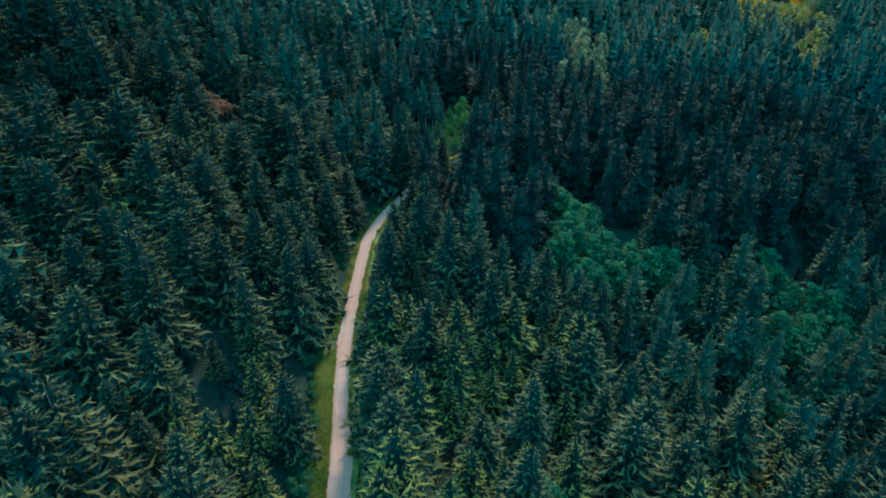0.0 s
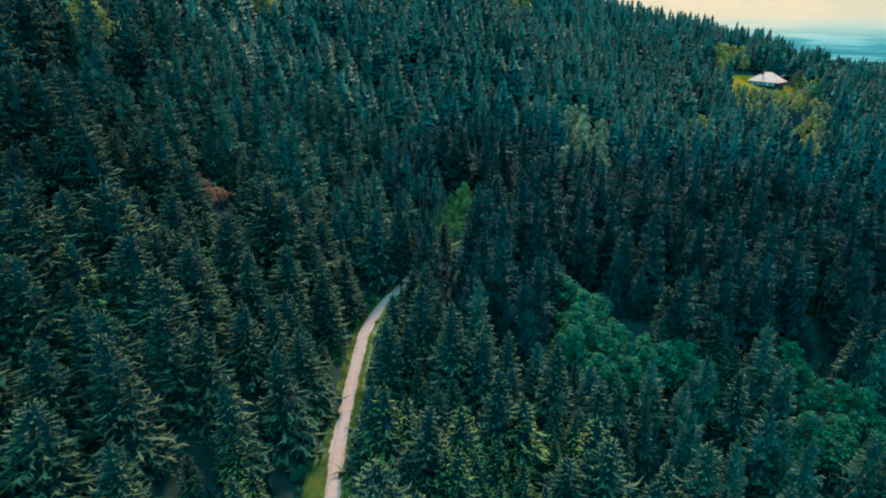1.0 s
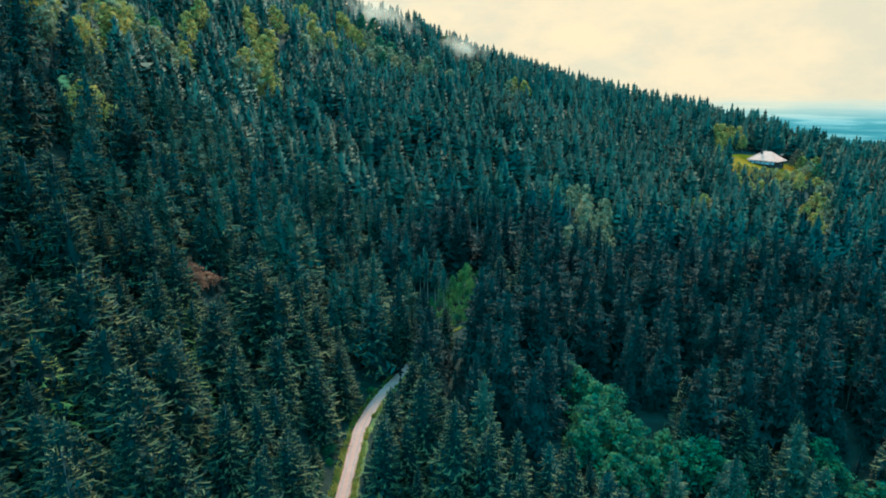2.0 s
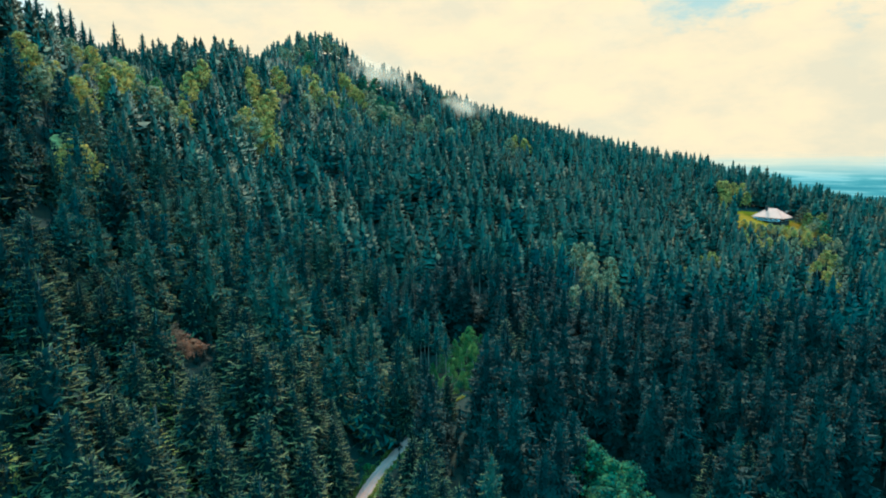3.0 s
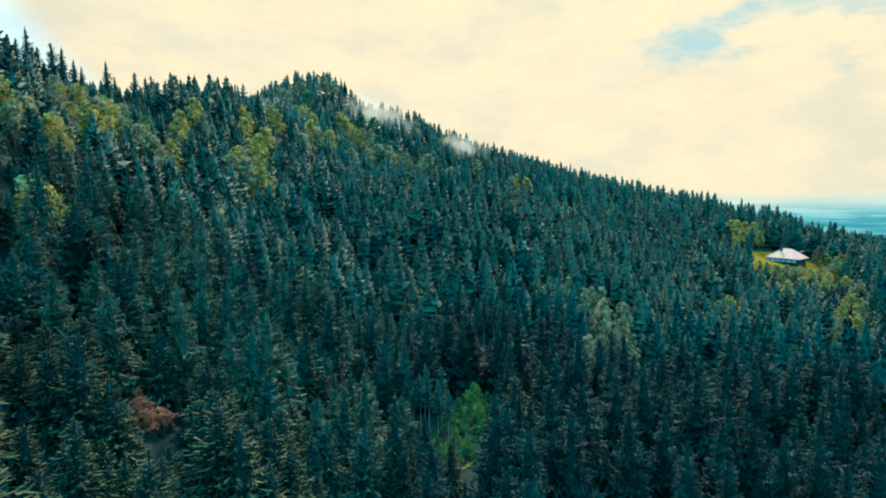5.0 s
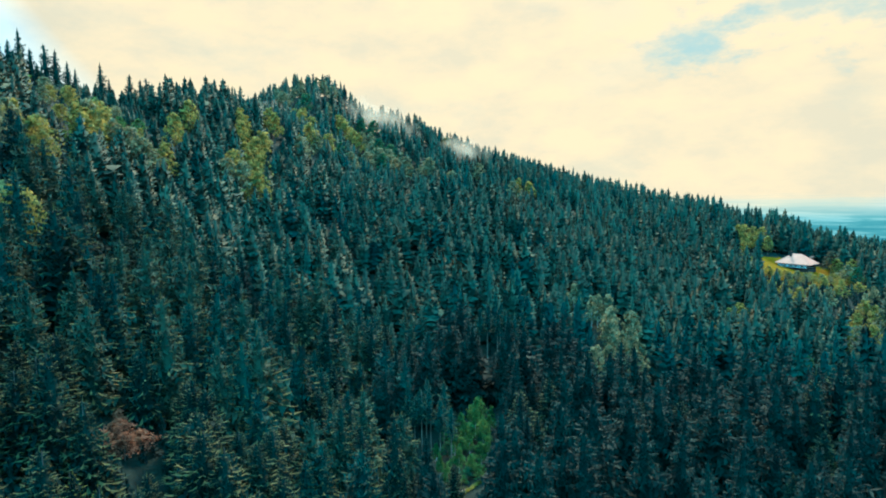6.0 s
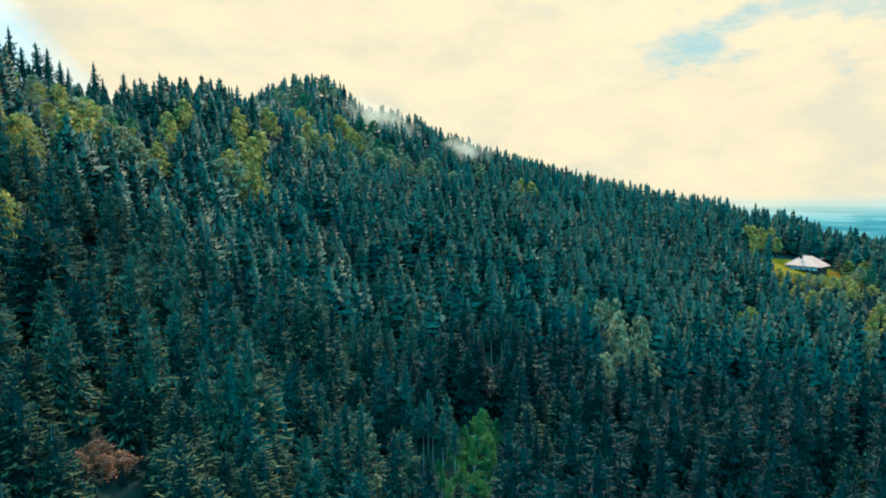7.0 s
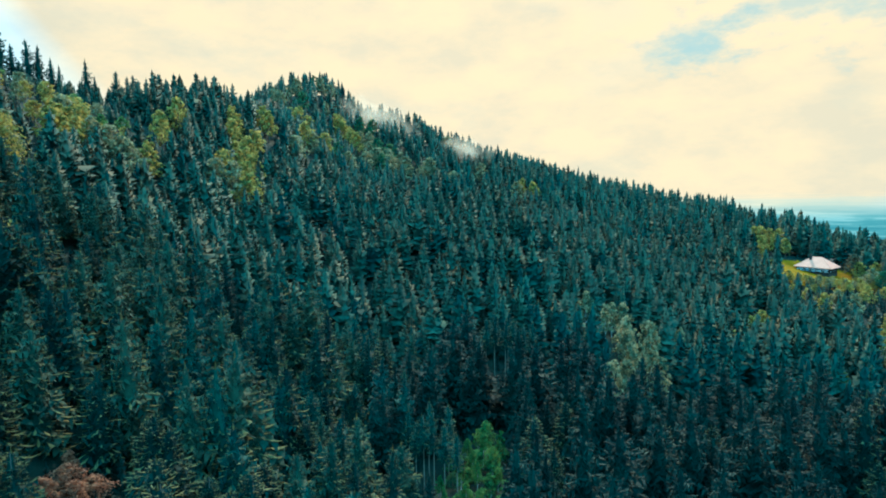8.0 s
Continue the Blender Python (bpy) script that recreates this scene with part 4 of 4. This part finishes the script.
# ---- mountain house ----
def box(bm, x0, x1, y0, y1, z0, z1, bevel=0.0):
    got = bmesh.ops.create_cube(bm, size=1.0, matrix=Matrix.LocRotScale(((x0 + x1) / 2, (y0 + y1) / 2, (z0 + z1) / 2), None, (x1 - x0, y1 - y0, z1 - z0)))
    if bevel:
        edges = {e for v in got["verts"] for e in v.link_edges}
        bmesh.ops.bevel(bm, geom=list(edges), offset=bevel, segments=1, affect="EDGES")


def built(name, mat, shape, parent, label=""):
    bm = bmesh.new()
    shape(bm)
    me = bpy.data.meshes.new(name)
    bm.to_mesh(me)
    bm.free()
    me.materials.append(mat)
    ob = new(name, me)
    if parent:
        ob.parent = parent
    if label:
        ob["label"] = label
    return ob


def hip(bm, lx, ly, ridge, rise, z, thick):
    """A hipped roof with overhanging eaves, closed below."""
    base = [bm.verts.new((sx * lx / 2, sy * ly / 2, z)) for sx, sy in ((-1, -1), (1, -1), (1, 1), (-1, 1))]
    low = [bm.verts.new((v.co.x, v.co.y, z - thick)) for v in base]
    a, b = bm.verts.new((-ridge / 2, 0, z + rise)), bm.verts.new((ridge / 2, 0, z + rise))
    for f in ((base[0], base[1], b, a), (base[1], base[2], b), (base[2], base[3], a, b), (base[3], base[0], a), tuple(reversed(low))):
        bm.faces.new(f)
    for k in range(4):
        bm.faces.new((base[k], low[k], low[(k + 1) % 4], base[(k + 1) % 4]))


def mountain_house(x, y, turn):
    z = float(surface(x, y))
    house = new("house")
    lx, ly, wall_h = 16.6, 10.2, 3.4
    built("wall", timber, lambda bm: box(bm, -lx / 2, lx / 2, -ly / 2, ly / 2, -3.5, wall_h), house, "dark weathered timber walls")
    built("plinth", dark_stone, lambda bm: box(bm, -lx / 2 - 0.15, lx / 2 + 0.15, -ly / 2 - 0.15, ly / 2 + 0.15, -4.0, 0.5, 0.05), house, "dark stone plinth")
    roof = built("roof", roof_mat, lambda bm: hip(bm, lx + 3.0, ly + 3.0, 5.2, 5.4, wall_h, 0.25), house, "pale grey metal hipped roof")
    for sx in (-1, 1):
        for sy in (-1, 1):
            T, TF = tube([(sx * (lx + 3) / 2 * (1 - u) + sx * 2.6 * u, sy * (ly + 3) / 2 * (1 - u), wall_h + 0.04 + 5.4 * u) for u in (0, 0.5, 1)], [0.14] * 3, 5)
            part("hip_cap", mesh_from("hip_cap", T, TF, [roof_mat]), roof)
    chimney = built("chimney", dark_stone, lambda bm: box(bm, -3.4, -2.2, -2.2, -1.2, wall_h + 2.6, wall_h + 6.4, 0.05), house, "dark stone chimney")
    built("chimney_cap", timber, lambda bm: box(bm, -3.6, -2.0, -2.4, -1.0, wall_h + 6.4, wall_h + 6.7, 0.04), chimney)
    # balcony boards along the long front
    balcony = built("balcony", timber, lambda bm: box(bm, -lx / 2, lx / 2, -ly / 2 - 1.2, -ly / 2, 1.0, 1.16, 0.02), house)
    for zz in (1.3, 1.95, 2.6):
        built("rail", white_paint, lambda bm: box(bm, -lx / 2, lx / 2, -ly / 2 - 1.28, -ly / 2 - 1.2, zz, zz + 0.12, 0.02), balcony, "white painted balcony board")
    for k in range(7):
        px = -lx / 2 + 0.1 + k * (lx - 0.3) / 6
        built("post", timber, lambda bm: box(bm, px, px + 0.14, -ly / 2 - 1.2, -ly / 2 - 1.06, -3.0, wall_h - 0.26), balcony)
    for k in range(5):
        wx = -lx / 2 + 1.6 + k * 3.1
        window = built("window", glass, lambda bm: box(bm, wx, wx + 1.2, -ly / 2 - 0.04, -ly / 2 + 0.05, 1.5, 2.7), house)
        built("frame", white_paint, lambda bm: [box(bm, wx - 0.08, wx + 1.28, -ly / 2 - 0.08, -ly / 2 - 0.03, a, a + 0.09) for a in (1.42, 2.7)]
              + [box(bm, wx + o, wx + o + 0.08, -ly / 2 - 0.075, -ly / 2 - 0.028, 1.51, 2.7) for o in (-0.08, 0.56, 1.2)], window)
    for k in range(3):
        wy = -ly / 2 + 1.3 + k * 3.0
        window = built("window", glass, lambda bm: box(bm, lx / 2 - 0.05, lx / 2 + 0.04, wy, wy + 1.2, 1.5, 2.7), house)
        built("frame", white_paint, lambda bm: [box(bm, lx / 2 + 0.03, lx / 2 + 0.08, wy - 0.08, wy + 1.28, a, a + 0.09) for a in (1.42, 2.7)], window)
    house.matrix_world = pose(x, y, z, 0, 0, turn)
    return tagged(house, "mountain house with pale hipped roof and dark timber walls", "house")


mountain_house(204.6, 413.2, -53)


def outbuilding(x, y, turn):
    z = float(surface(x, y))
    shed = new("shed")
    built("wall", timber, lambda bm: box(bm, -3, 3, -2, 2, -1.5, 2.4), shed)
    built("roof", roof_mat, lambda bm: hip(bm, 7, 5, 3.5, 1.4, 2.4, 0.15), shed, "pale grey low roof")
    shed.matrix_world = pose(x, y, z, 0, 0, turn)
    return tagged(shed, "small timber shed with a pale roof behind the house", "shed")


outbuilding(226, 433, 20)

# meadow round the house
v, f = sheet(np.arange(164, 240, 1.5), np.arange(376, 436, 1.5), surface, 0.12)
mid = v[f].mean(1)
edge = np.array([noise.noise((p[0] * 0.13, p[1] * 0.13, 0)) for p in mid])
keep = ((mid[:, 0] - 200) / 30) ** 2 + ((mid[:, 1] - 406) / 24) ** 2 < 1 + 0.5 * edge
meadow = new("meadow", mesh_from("meadow", v, f[keep], [meadow_mat], None, True))
tagged(meadow, "yellow sunlit mown meadow round the mountain house", "meadow", kind="structure")


# ---- pale outcrop on the western slope ----
def rock_outcrop(x, y, seed):
    """A cracked ledge of pale rock that bulges out of the slope."""
    bm = bmesh.new()
    bmesh.ops.create_icosphere(bm, subdivisions=4, radius=1.0)
    for v in bm.verts:
        d = v.co.normalized()
        bulge = 1 + 0.28 * noise.noise(d * 1.6 + Vector((seed, 0, 0))) + 0.14 * noise.noise(d * 4.5) + 0.06 * noise.noise(d * 11.0)
        ledge = 0.05 * math.sin(d.z * 16 + 2.0 * noise.noise(d * 2.0))
        v.co = Vector((d.x * 5.8, d.y * 4.0, d.z * 4.4)) * (bulge + ledge)
    me = bpy.data.meshes.new("rock_outcrop")
    bm.to_mesh(me)
    bm.free()
    me.materials.append(pale_rock)
    rock = new("rock_outcrop", me)
    rock.matrix_world = pose(x, y, float(surface(x, y)) + 1.0, 0, 0, 25)
    return tagged(rock, "pale cracked rock outcrop bulging from the wooded slope", "rock")


rock_outcrop(-121, 217.5, 3)
